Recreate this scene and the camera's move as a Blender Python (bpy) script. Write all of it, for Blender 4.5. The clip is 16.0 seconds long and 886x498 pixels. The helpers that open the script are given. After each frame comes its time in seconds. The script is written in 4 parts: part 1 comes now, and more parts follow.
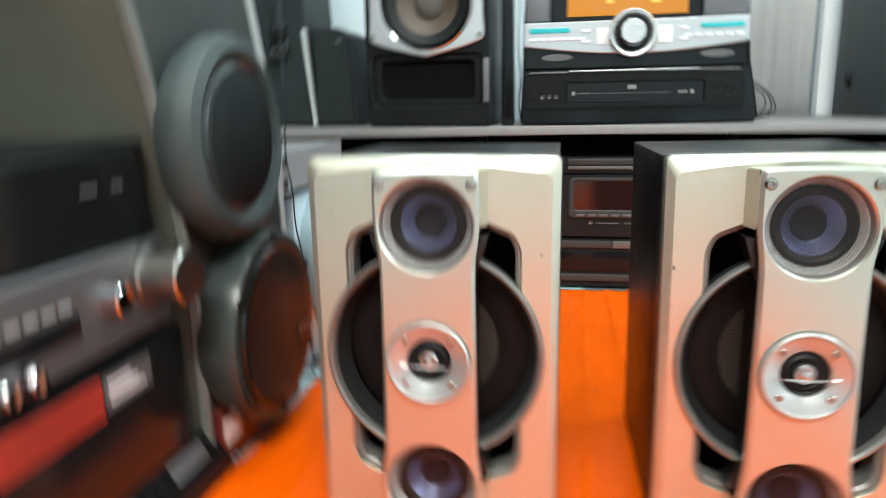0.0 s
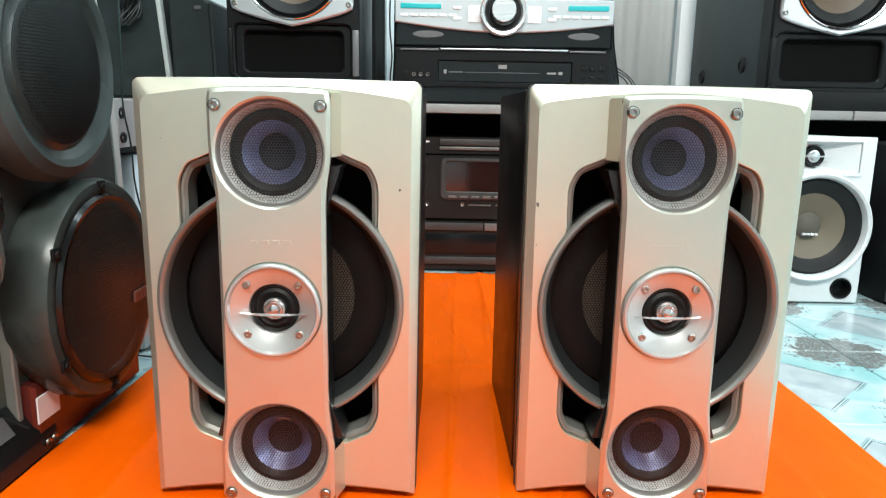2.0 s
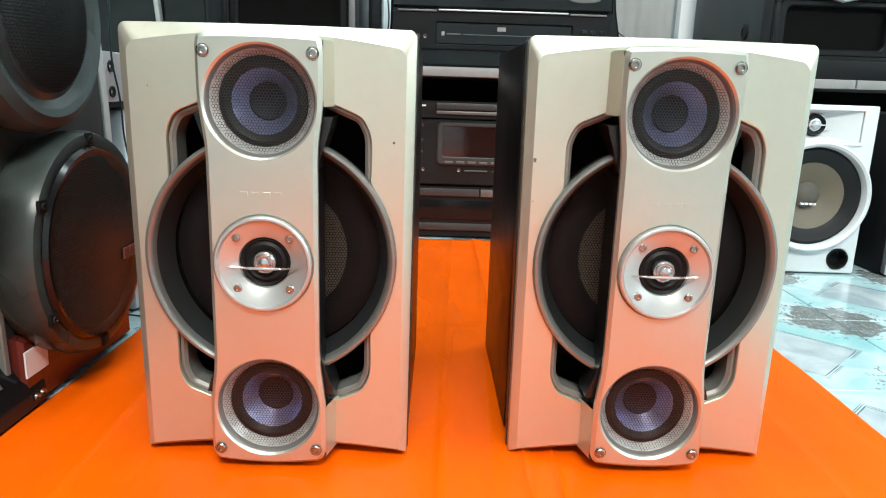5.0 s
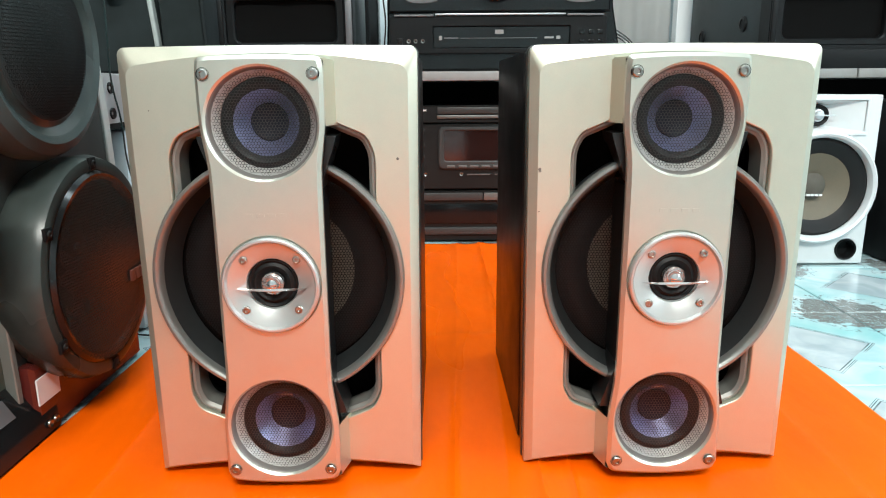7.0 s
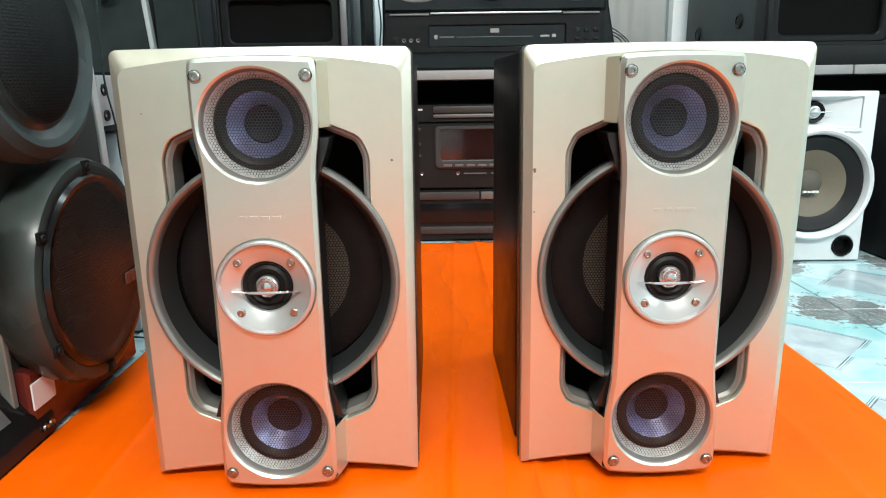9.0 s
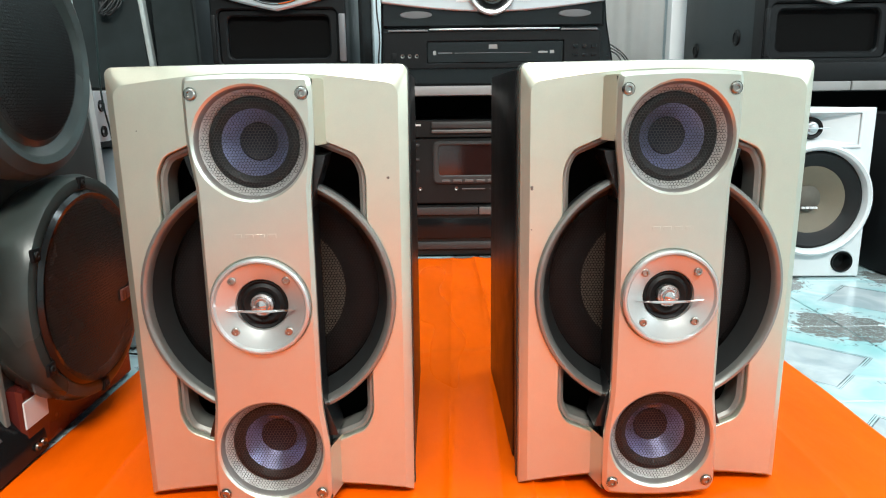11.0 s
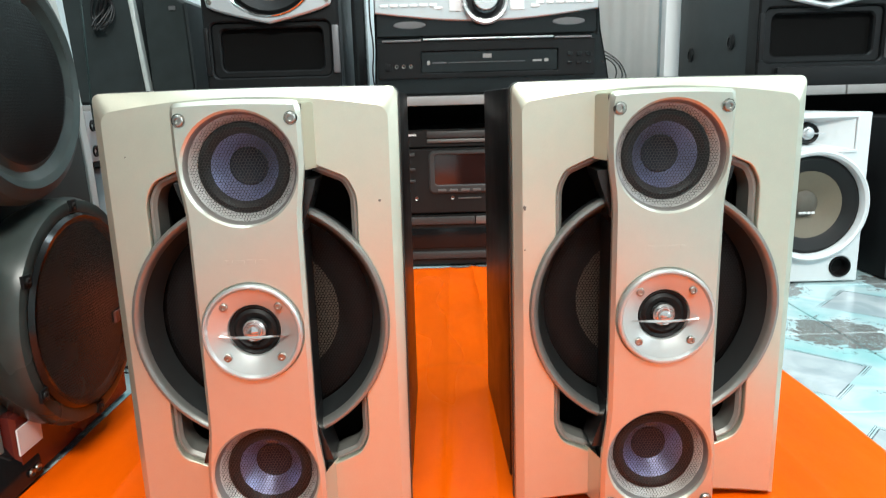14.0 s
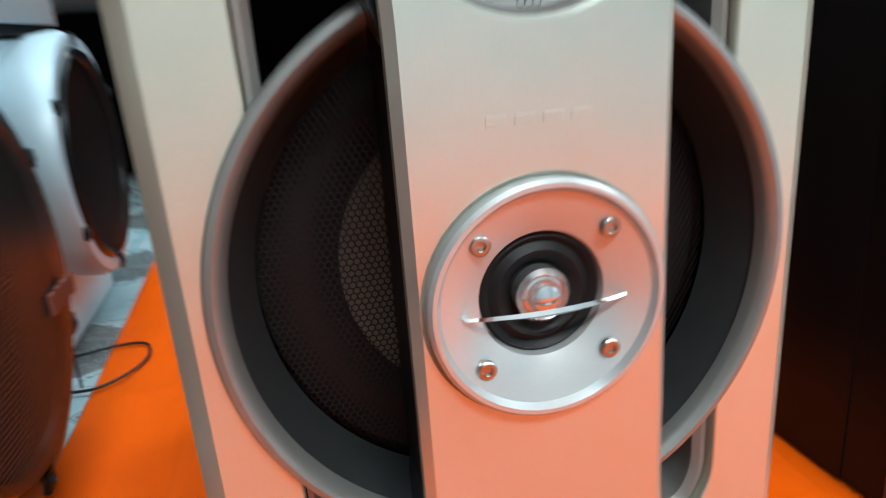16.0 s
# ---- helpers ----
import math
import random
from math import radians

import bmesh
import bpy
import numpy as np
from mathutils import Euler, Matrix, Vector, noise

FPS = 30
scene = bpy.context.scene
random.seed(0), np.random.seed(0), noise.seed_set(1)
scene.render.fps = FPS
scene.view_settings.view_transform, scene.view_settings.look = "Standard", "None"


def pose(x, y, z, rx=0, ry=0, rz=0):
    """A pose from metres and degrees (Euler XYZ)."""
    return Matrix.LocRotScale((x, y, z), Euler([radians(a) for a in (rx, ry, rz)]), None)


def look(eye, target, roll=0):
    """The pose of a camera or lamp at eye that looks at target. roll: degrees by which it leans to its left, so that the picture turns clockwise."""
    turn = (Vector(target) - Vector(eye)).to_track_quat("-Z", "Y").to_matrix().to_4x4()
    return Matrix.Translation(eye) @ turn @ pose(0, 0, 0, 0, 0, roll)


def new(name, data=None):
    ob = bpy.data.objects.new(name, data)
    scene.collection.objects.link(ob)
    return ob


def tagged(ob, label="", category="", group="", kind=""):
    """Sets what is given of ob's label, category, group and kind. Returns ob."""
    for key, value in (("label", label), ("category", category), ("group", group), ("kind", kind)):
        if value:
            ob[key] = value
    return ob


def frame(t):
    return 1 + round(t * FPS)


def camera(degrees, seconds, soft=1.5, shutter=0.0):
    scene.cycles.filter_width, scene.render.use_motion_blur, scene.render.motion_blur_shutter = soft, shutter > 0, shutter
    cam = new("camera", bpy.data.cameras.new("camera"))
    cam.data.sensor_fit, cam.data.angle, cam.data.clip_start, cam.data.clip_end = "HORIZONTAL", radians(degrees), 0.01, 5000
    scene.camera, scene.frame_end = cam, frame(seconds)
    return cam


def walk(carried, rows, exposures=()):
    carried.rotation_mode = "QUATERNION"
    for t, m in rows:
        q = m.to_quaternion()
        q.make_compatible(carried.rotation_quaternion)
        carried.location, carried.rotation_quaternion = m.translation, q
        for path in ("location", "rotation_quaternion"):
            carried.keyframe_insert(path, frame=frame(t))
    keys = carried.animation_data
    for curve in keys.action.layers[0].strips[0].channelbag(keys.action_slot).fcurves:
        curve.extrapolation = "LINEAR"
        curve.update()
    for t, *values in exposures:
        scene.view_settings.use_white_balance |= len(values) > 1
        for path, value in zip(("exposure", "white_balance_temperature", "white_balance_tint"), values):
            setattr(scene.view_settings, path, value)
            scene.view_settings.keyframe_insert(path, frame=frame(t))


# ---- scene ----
cam = camera(65.45, 16.0, soft=1.1, shutter=0.7)
# seconds, eye in metres, yaw, pitch, roll in degrees
ROWS = [
    (0.0, -0.0513, -0.6008, 0.4044, 10.10, -11.89, 1.06),
    (0.1, -0.0574, -0.6088, 0.3850, 10.28, -12.27, -3.74),
    (0.3, -0.0441, -0.6117, 0.3694, 8.16, -13.50, -1.49),
    (0.4, -0.0585, -0.5952, 0.3674, 4.55, -13.56, -0.78),
    (0.5, -0.0399, -0.5875, 0.3698, 3.10, -12.91, 0.49),
    (1.0, -0.0385, -0.5886, 0.3814, 3.01, -13.89, -0.37),
    (1.5, -0.0251, -0.5744, 0.3623, 0.43, -12.32, -0.52),
    (2.0, -0.0346, -0.5600, 0.3330, 0.39, -10.96, -1.02),
    (2.5, -0.0289, -0.5468, 0.3404, -1.18, -10.05, -0.50),
    (3.0, -0.0323, -0.5533, 0.3434, 0.66, -10.07, -0.43),
    (3.5, -0.0338, -0.5539, 0.3338, 0.62, -12.65, -1.06),
    (4.0, -0.0313, -0.5528, 0.3414, -0.42, -11.84, 0.63),
    (4.2, -0.0336, -0.5544, 0.3237, 0.20, -13.00, -1.85),
    (6.3, -0.0314, -0.5472, 0.3157, 0.48, -13.50, -1.33),
    (6.5, -0.0332, -0.5522, 0.3234, 0.79, -13.92, -0.40),
    (7.0, -0.0355, -0.5468, 0.3287, 0.07, -13.33, 0.41),
    (7.5, -0.0348, -0.5468, 0.3273, 0.01, -13.43, -0.01),
    (8.0, -0.0330, -0.5451, 0.3300, -0.33, -13.54, 1.08),
    (10.5, -0.0328, -0.5439, 0.3312, 0.15, -12.77, 0.25),
    (11.0, -0.0307, -0.5397, 0.3331, -0.20, -12.35, 0.71),
    (11.5, -0.0276, -0.5382, 0.3377, -0.33, -12.22, 1.00),
    (12.0, -0.0272, -0.5361, 0.3416, -0.70, -12.20, 1.26),
    (12.5, -0.0225, -0.5337, 0.3431, -1.13, -12.30, 1.52),
    (13.0, -0.0230, -0.5326, 0.3478, -1.02, -12.29, 1.54),
    (13.5, -0.0217, -0.5343, 0.3426, -0.25, -11.23, 0.85),
    (14.0, -0.0251, -0.5325, 0.3469, -0.41, -12.15, 1.55),
    (14.5, -0.0368, -0.5334, 0.3162, 0.73, -13.72, -0.75),
    (14.7, -0.0479, -0.5036, 0.2839, -1.13, -11.53, -1.31),
    (14.9, -0.0760, -0.4602, 0.2582, -2.13, -12.61, -0.63),
    (15.0, -0.0876, -0.4440, 0.2512, -1.82, -12.80, 0.77),
    (15.3, -0.1412, -0.4053, 0.2498, -2.71, -11.14, 2.91),
    (15.5, -0.1713, -0.3509, 0.2599, -5.02, -13.89, 7.64),
    (15.7, -0.2147, -0.2852, 0.2561, -7.71, -13.15, 2.37),
    (16.0, -0.2406, -0.2171, 0.2605, -13.67, -18.04, 4.12),
]
EXPOSURES = [(0.0, 0.0, 6500, 10), (14.6, 0.0, 6500, 10), (15.5, -0.2, 6150, 9), (16.0, -0.1, 5900, 8)]
walk(cam, [(t, pose(x, y, z, 90 + pitch, roll, yaw)) for t, x, y, z, yaw, pitch, roll in ROWS], EXPOSURES)

# ---------------------------------------------------------------- light
world = bpy.data.worlds.new("world")
scene.world = world
world.use_nodes = True
world.node_tree.nodes["Background"].inputs[0].default_value = (0.75, 0.85, 1.0, 1)
world.node_tree.nodes["Background"].inputs[1].default_value = 0.3


def area(name, eye, target, sx, sy, power, colour):
    d = bpy.data.lights.new(name, "AREA")
    d.shape, d.size, d.size_y, d.energy, d.color = "RECTANGLE", sx, sy, power, colour
    ob = new(name, d)
    ob.matrix_world = look(eye, target)
    return ob


area("tube_light_front", (0.1, -1.7, 2.15), (0.0, -0.2, 0.1), 1.3, 0.3, 85, (0.98, 0.98, 0.91))
area("tube_light_back", (0.1, 0.26, 2.35), (0.0, 0.42, 0.0), 2.0, 0.3, 46, (0.80, 0.95, 1.0))
# cool fill lamp added at the closed east wall to brighten the left side
area("east_fill_light", (1.95, -0.6, 1.2), (0.0, 0.3, 0.3), 1.2, 1.9, 48, (0.82, 0.94, 1.0))


# ---------------------------------------------------------------- materials
def material(name, colour, rough=0.5, metal=0.0, vary=0.08, scale=60.0, bump=0.0, bscale=400.0, coat=0.0, stretch=(1, 1, 1), spec=0.5, rvary=0.1, detail=4.0):
    m = bpy.data.materials.new(name)
    m.use_nodes = True
    nt = m.node_tree
    b = nt.nodes["Principled BSDF"]
    tc = nt.nodes.new("ShaderNodeTexCoord")
    mp = nt.nodes.new("ShaderNodeMapping")
    mp.inputs["Scale"].default_value = stretch
    nt.links.new(tc.outputs["Object"], mp.inputs["Vector"])
    n1 = nt.nodes.new("ShaderNodeTexNoise")
    n1.inputs["Scale"].default_value, n1.inputs["Detail"].default_value = scale, detail
    n2 = nt.nodes.new("ShaderNodeTexNoise")
    n2.inputs["Scale"].default_value, n2.inputs["Detail"].default_value = scale / 9, 3
    nt.links.new(mp.outputs[0], n1.inputs["Vector"])
    nt.links.new(mp.outputs[0], n2.inputs["Vector"])
    add = nt.nodes.new("ShaderNodeMath")
    add.operation = "ADD"
    nt.links.new(n1.outputs[0], add.inputs[0])
    nt.links.new(n2.outputs[0], add.inputs[1])
    ramp = nt.nodes.new("ShaderNodeMapRange")
    ramp.inputs[1].default_value, ramp.inputs[2].default_value = 0.6, 1.4
    ramp.inputs[3].default_value, ramp.inputs[4].default_value = 1 - vary, 1 + vary
    nt.links.new(add.outputs[0], ramp.inputs[0])
    mul = nt.nodes.new("ShaderNodeVectorMath")
    mul.operation = "SCALE"
    mul.inputs[0].default_value = colour
    nt.links.new(ramp.outputs[0], mul.inputs["Scale"])
    nt.links.new(mul.outputs[0], b.inputs["Base Color"])
    rr = nt.nodes.new("ShaderNodeMapRange")
    rr.inputs[1].default_value, rr.inputs[2].default_value = 0.3, 0.7
    rr.inputs[3].default_value, rr.inputs[4].default_value = max(0.02, rough - rvary * rough), min(1, rough + rvary * rough)
    nt.links.new(n2.outputs[0], rr.inputs[0])
    nt.links.new(rr.outputs[0], b.inputs["Roughness"])
    b.inputs["Metallic"].default_value = metal
    b.inputs["Specular IOR Level"].default_value = spec
    b.inputs["Coat Weight"].default_value = coat
    b.inputs["Coat Roughness"].default_value = 0.08
    if bump:
        n3 = nt.nodes.new("ShaderNodeTexNoise")
        n3.inputs["Scale"].default_value, n3.inputs["Detail"].default_value = bscale, 3
        nt.links.new(mp.outputs[0], n3.inputs["Vector"])
        bp = nt.nodes.new("ShaderNodeBump")
        bp.inputs["Strength"].default_value, bp.inputs["Distance"].default_value = bump, 0.001
        nt.links.new(n3.outputs[0], bp.inputs["Height"])
        nt.links.new(bp.outputs[0], b.inputs["Normal"])
    return m


def glowing(name, colour, strength, base=(0.02, 0.02, 0.02)):
    m = material(name, base, 0.25)
    b = m.node_tree.nodes["Principled BSDF"]
    b.inputs["Emission Color"].default_value = (*colour, 1)
    b.inputs["Emission Strength"].default_value = strength
    return m


SILVER = material("champagne_silver_paint", (0.570, 0.574, 0.476), 0.34, 0.72, 0.03, 900, 0.05, 1500)
SILVER_BAR = material("satin_silver_paint", (0.546, 0.556, 0.484), 0.32, 0.76, 0.03, 900, 0.05, 1500)
BRIGHT = material("bright_silver_plastic", (0.52, 0.54, 0.55), 0.3, 0.55, 0.01, 40, rvary=0.02)
RIM_GREY = material("dark_grey_edge_paint", (0.040, 0.041, 0.037), 0.4, 0.3, 0.1, 200)
SLOT = material("slot_grey_plastic", (0.20, 0.198, 0.182), 0.42, 0.3, 0.05, 200)
NET_RING = material("matt_silver_plastic", (0.44, 0.44, 0.42), 0.36, 0.4, 0.03, 200)
DISH = material("pale_silver_paint", (0.47, 0.485, 0.475), 0.34, 0.6, 0.03, 900, 0.05, 1500)
CHROME = material("chrome", (0.72, 0.72, 0.72), 0.08, 1.0, 0.02, 300)
STEEL = material("screw_steel", (0.34, 0.33, 0.305), 0.30, 1.0, 0.1, 300)
VINYL = material("black_vinyl_wrap", (0.008, 0.0075, 0.0075), 0.34, 0.0, 0.15, 300, 0.015, 700, spec=0.14)
BLACK = material("black_plastic", (0.0085, 0.0092, 0.0097), 0.42, 0.0, 0.15, 200, 0.1, 900, spec=0.12)
GLOSS = material("glossy_black_plastic", (0.007, 0.008, 0.0085), 0.16, 0.0, 0.15, 60, spec=0.32)
# near-black that stands for shade in hollows and under the shelf
SHADE_BLACK = material("hollow_shade_black", (0.005, 0.005, 0.005), 0.95, spec=0.05)
# mottled black, lifted to carry the lens haze over the tower
TOWER_RUBBER = material("haze_lifted_rubber", (0.036, 0.045, 0.042), 0.28, 0.0, 0.5, 30, spec=0.35)
NECK = material("satin_black_plastic", (0.008, 0.0085, 0.009), 0.28, 0.0, 0.1, 100, spec=0.45)
SCUFF = material("scuffed_paint", (0.12, 0.105, 0.09), 0.7)
DARK_SILVER = material("dark_silver_plastic", (0.20, 0.19, 0.175), 0.42, 0.5, 0.05, 200)
KNOB = material("brushed_aluminium", (0.66, 0.67, 0.67), 0.26, 0.7, 0.03, 60, stretch=(1, 1, 14))
TRIM_GREY = material("grey_green_trim", (0.16, 0.18, 0.165), 0.35, 0.2, 0.15, 40)
PALE_TRIM = material("pale_silver_trim", (0.50, 0.54, 0.52), 0.4, 0.3, 0.15, 40)
TOWER_BODY = material("dusty_black_cabinet", (0.034, 0.040, 0.039), 0.4, 0.0, 0.4, 18, 0.2, 500, spec=0.35)
# base colour reddened to carry the orange cloth's reflection
CLOTH_REFLECTION = material("cloth_reflection_gloss", (0.085, 0.015, 0.012), 0.2, 0.0, 0.2, 12)
RIM = material("grey_metal_rim", (0.225, 0.23, 0.218), 0.34, 0.6, 0.06, 200)
RUBBER = material("dark_grey_rubber", (0.018, 0.0198, 0.0203), 0.34, 0.0, 0.12, 150, 0.05, 700, spec=0.5)
SURROUND = material("black_foam_surround", (0.010, 0.0105, 0.011), 0.5, 0.0, 0.1, 300, spec=0.2)
GRILLE = material("black_perforated_metal", (0.0055, 0.0058, 0.006), 0.45, 0.0, 0.1, 300, spec=0.12)
TOWER_NET = material("smoky_perforated_metal", (0.034, 0.038, 0.035), 0.26, 0.0, 0.3, 30, spec=0.5)
# mottled black of the cover, raised for the same lens haze
TOWER_COVER = material("haze_lifted_cover", (0.042, 0.056, 0.055), 0.5, 0.0, 0.5, 16, 0.3, 1200, spec=0.22)
GRILLE_SILVER = material("dark_perforated_metal", (0.06, 0.058, 0.056), 0.3, 0.8, 0.06, 300)
CONE_VIOLET = material("violet_grey_cone", (0.24, 0.26, 0.41), 0.33, 0.85, 0.06, 300)
CONE_DUST = material("dark_violet_dust_cap", (0.006, 0.007, 0.014), 0.6, 0.0, 0.06, 300, spec=0.2)
CONE_BROWN = material("brown_paper_cone", (0.080, 0.072, 0.057), 0.7, 0.0, 0.12, 120, 0.2, 300)
CONE_TAN = material("tan_woven_cone", (0.12, 0.10, 0.068), 0.6, 0.0, 0.1, 500, 0.2, 900)
CLOTH = material("orange_tarpaulin", (0.775, 0.096, 0.0006), 0.36, 0.0, 0.14, 22, 0.8, 60, spec=0.09, rvary=0.5, stretch=(1, 0.3, 1))
WHITE_BOX = material("white_speaker_paint", (0.58, 0.61, 0.62), 0.4, 0.0, 0.03, 80)
WALL = material("pale_blue_wall_paint", (0.62, 0.71, 0.74), 0.7, 0.0, 0.05, 6, 0.2, 120)
CURTAIN = material("white_ribbed_sheet", (0.84, 0.85, 0.84), 0.5, 0.0, 0.04, 20)
SHELF = material("grey_shelf_board", (0.22, 0.213, 0.206), 0.5, 0.1, 0.1, 40, 0.1, 200)
GREY = material("grey_plastic", (0.12, 0.12, 0.125), 0.4, 0.2, 0.08, 100)
# silver, grey and graphite with the shade under the shelf in their colour
SHADED_SILVER = material("shelf_shaded_silver", (0.15, 0.147, 0.14), 0.36, 0.4, 0.1, 60)
SHADED_GREY = material("shelf_shaded_grey", (0.045, 0.044, 0.043), 0.4, 0.2, 0.1, 100)
DECK = material("shaded_graphite_panel", (0.014, 0.0138, 0.0134), 0.36, 0.1, 0.1, 100, spec=0.25)
CHARCOAL = material("charcoal_side_vinyl", (0.030, 0.037, 0.039), 0.5, 0.0, 0.12, 60, 0.15, 600, spec=0.3)
FELT = material("black_speaker_cloth", (0.016, 0.022, 0.0225), 0.8, 0.0, 0.35, 25, 0.3, 1200, spec=0.25)
CABLE = material("black_cable", (0.010, 0.011, 0.012), 0.45)
LABEL = material("white_print", (0.7, 0.7, 0.7), 0.5)
RED_STICKER = material("red_sticker", (0.27, 0.028, 0.018), 0.35, 0.0, 0.1, 80)
GREY_STICKER = material("grey_print", (0.085, 0.085, 0.088), 0.4, 0.0, 0.1, 80)
ORANGE_LCD = glowing("orange_display", (1.0, 0.36, 0.0), 0.75)
TEAL = glowing("teal_strip", (0.0, 0.5, 0.5), 0.25, (0.02, 0.3, 0.32))
DARK_LCD = material("brown_display_glass", (0.02, 0.008, 0.007), 0.1, 0.0, 0.2, 50, coat=0.3)
RED_LED = glowing("red_light", (1.0, 0.02, 0.05), 3.0)


# ---------------------------------------------------------------- mesh helpers
def part(name, bm, mat, parent=None, label="", smooth=True, sharp=32):
    me = bpy.data.meshes.new(name)
    bmesh.ops.recalc_face_normals(bm, faces=bm.faces)
    bm.to_mesh(me)
    bm.free()
    me.materials.append(mat)
    if smooth:
        me.shade_smooth()
        me.set_sharp_from_angle(angle=radians(sharp))
    ob = new(name, me)
    ob.parent = parent
    if label:
        tagged(ob, label)
    return ob


def thing(name, m, label, category, group="", kind=""):
    ob = new(name)
    ob.empty_display_size = 0.05
    ob.matrix_basis = m
    return tagged(ob, label, category, group, kind)


def box(x0, x1, y0, y1, z0, z1, bevel=0.0, seg=2, bm=None):
    tmp = bmesh.new()
    bmesh.ops.create_cube(tmp, size=1)
    bmesh.ops.scale(tmp, vec=(x1 - x0, y1 - y0, z1 - z0), verts=tmp.verts)
    bmesh.ops.translate(tmp, vec=((x0 + x1) / 2, (y0 + y1) / 2, (z0 + z1) / 2), verts=tmp.verts)
    if bevel:
        bmesh.ops.bevel(tmp, geom=list(tmp.edges), offset=bevel, segments=seg, affect="EDGES", profile=0.6)
    return join(bm, tmp)


def join(bm, tmp):
    if bm is None:
        return tmp
    me = bpy.data.meshes.new("tmp")
    tmp.to_mesh(me)
    tmp.free()
    bm.from_mesh(me)
    bpy.data.meshes.remove(me)
    return bm


def lathe(profile, cx, cz, n=64, bm=None, y=0.0):
    """Turns (radius, depth) pairs round the line x = cx, z = cz, which runs along y."""
    tmp = bmesh.new()
    rings = []
    for r, d in profile:
        if r < 1e-6:
            rings.append([tmp.verts.new((cx, y + d, cz))])
        else:
            rings.append([tmp.verts.new((cx + r * math.cos(2 * math.pi * i / n), y + d, cz + r * math.sin(2 * math.pi * i / n))) for i in range(n)])
    for a, b in zip(rings, rings[1:]):
        for i in range(n):
            j = (i + 1) % n
            loop = [a[i % len(a)], a[j % len(a)], b[j % len(b)], b[i % len(b)]]
            seen = []
            for v in loop:
                if v not in seen:
                    seen.append(v)
            if len(seen) > 2:
                tmp.faces.new(seen)
    return join(bm, tmp)


def inset(loop, d):
    """The loop of (x, z) pairs, counter-clockwise, moved inwards by d."""
    out, n = [], len(loop)
    for i in range(n):
        p, q, r = Vector(loop[i - 1]), Vector(loop[i]), Vector(loop[(i + 1) % n])
        a, b = (q - p).normalized(), (r - q).normalized()
        na, nb = Vector((-a.y, a.x)), Vector((-b.y, b.x))
        k = na + nb
        k = k / max(0.35, k.dot(na)) if k.length > 1e-6 else na
        out.append(tuple(q + k * d))
    return out


def plate(outer, holes, y0, y1, chamfer=0.002, hole_chamfer=0.001, bm=None, back=True, slope=0.0):
    """A board in the xz plane from depth y0 to y1 with openings; outer and holes counter-clockwise."""
    tmp = bmesh.new()

    def ring(loop, y):
        return [tmp.verts.new((x, y, z)) for x, z in loop]

    def strip(a, b):
        for i in range(len(a)):
            j = (i + 1) % len(a)
            tmp.faces.new((a[i], a[j], b[j], b[i]))

    loops = [(outer, chamfer)] + [(h, -hole_chamfer) for h in holes]
    front, backs = [], []
    for loop, c in loops:
        a, b, d = ring(inset(loop, c), y0), ring(loop, y0 + (slope or abs(c))), ring(loop, y1)
        strip(a, b), strip(b, d)
        front.append(a), backs.append(d)
    for rings in ([front, backs] if back else [front]):
        edges = []
        for r in rings:
            for i in range(len(r)):
                e = tmp.edges.get((r[i], r[(i + 1) % len(r)]))
                edges.append(e)
        bmesh.ops.triangle_fill(tmp, edges=edges, use_beauty=True, use_dissolve=False)
    return join(bm, tmp)


def circle(cx, cz, r, n=48):
    return [(cx + r * math.cos(2 * math.pi * i / n), cz + r * math.sin(2 * math.pi * i / n)) for i in range(n)]


def rounded(x0, x1, z0, z1, r, n=5):
    out = []
    for cx, cz, a in ((x1 - r, z0 + r, -90), (x1 - r, z1 - r, 0), (x0 + r, z1 - r, 90), (x0 + r, z0 + r, 180)):
        out += [(cx + r * math.cos(radians(a + 90 * k / n)), cz + r * math.sin(radians(a + 90 * k / n))) for k in range(n + 1)]
    return out


def hex_mesh(cx, cz, radius, pitch, bar, depth, bm=None):
    """Perforated sheet: a net of six-sided rings inside a circle; depth(r) gives the dome."""
    tmp = bmesh.new()
    dx, dz = pitch, pitch * math.sqrt(3) / 2
    k = int(radius / dz) + 2
    ro, ri = pitch / math.sqrt(3), (pitch - bar) / math.sqrt(3)
    cs = [(math.cos(radians(60 * i + 30)), math.sin(radians(60 * i + 30))) for i in range(6)]
    for row in range(-k, k + 1):
        for col in range(-k, k + 1):
            x, z = (col + 0.5 * (row % 2)) * dx, row * dz
            if math.hypot(x, z) > radius - pitch * 0.5:
                continue
            y = depth(math.hypot(x, z))
            o = [tmp.verts.new((cx + x + ro * c, y, cz + z + ro * s)) for c, s in cs]
            i = [tmp.verts.new((cx + x + ri * c, y, cz + z + ri * s)) for c, s in cs]
            for a in range(6):
                b = (a + 1) % 6
                tmp.faces.new((o[a], o[b], i[b], i[a]))
    return join(bm, tmp)


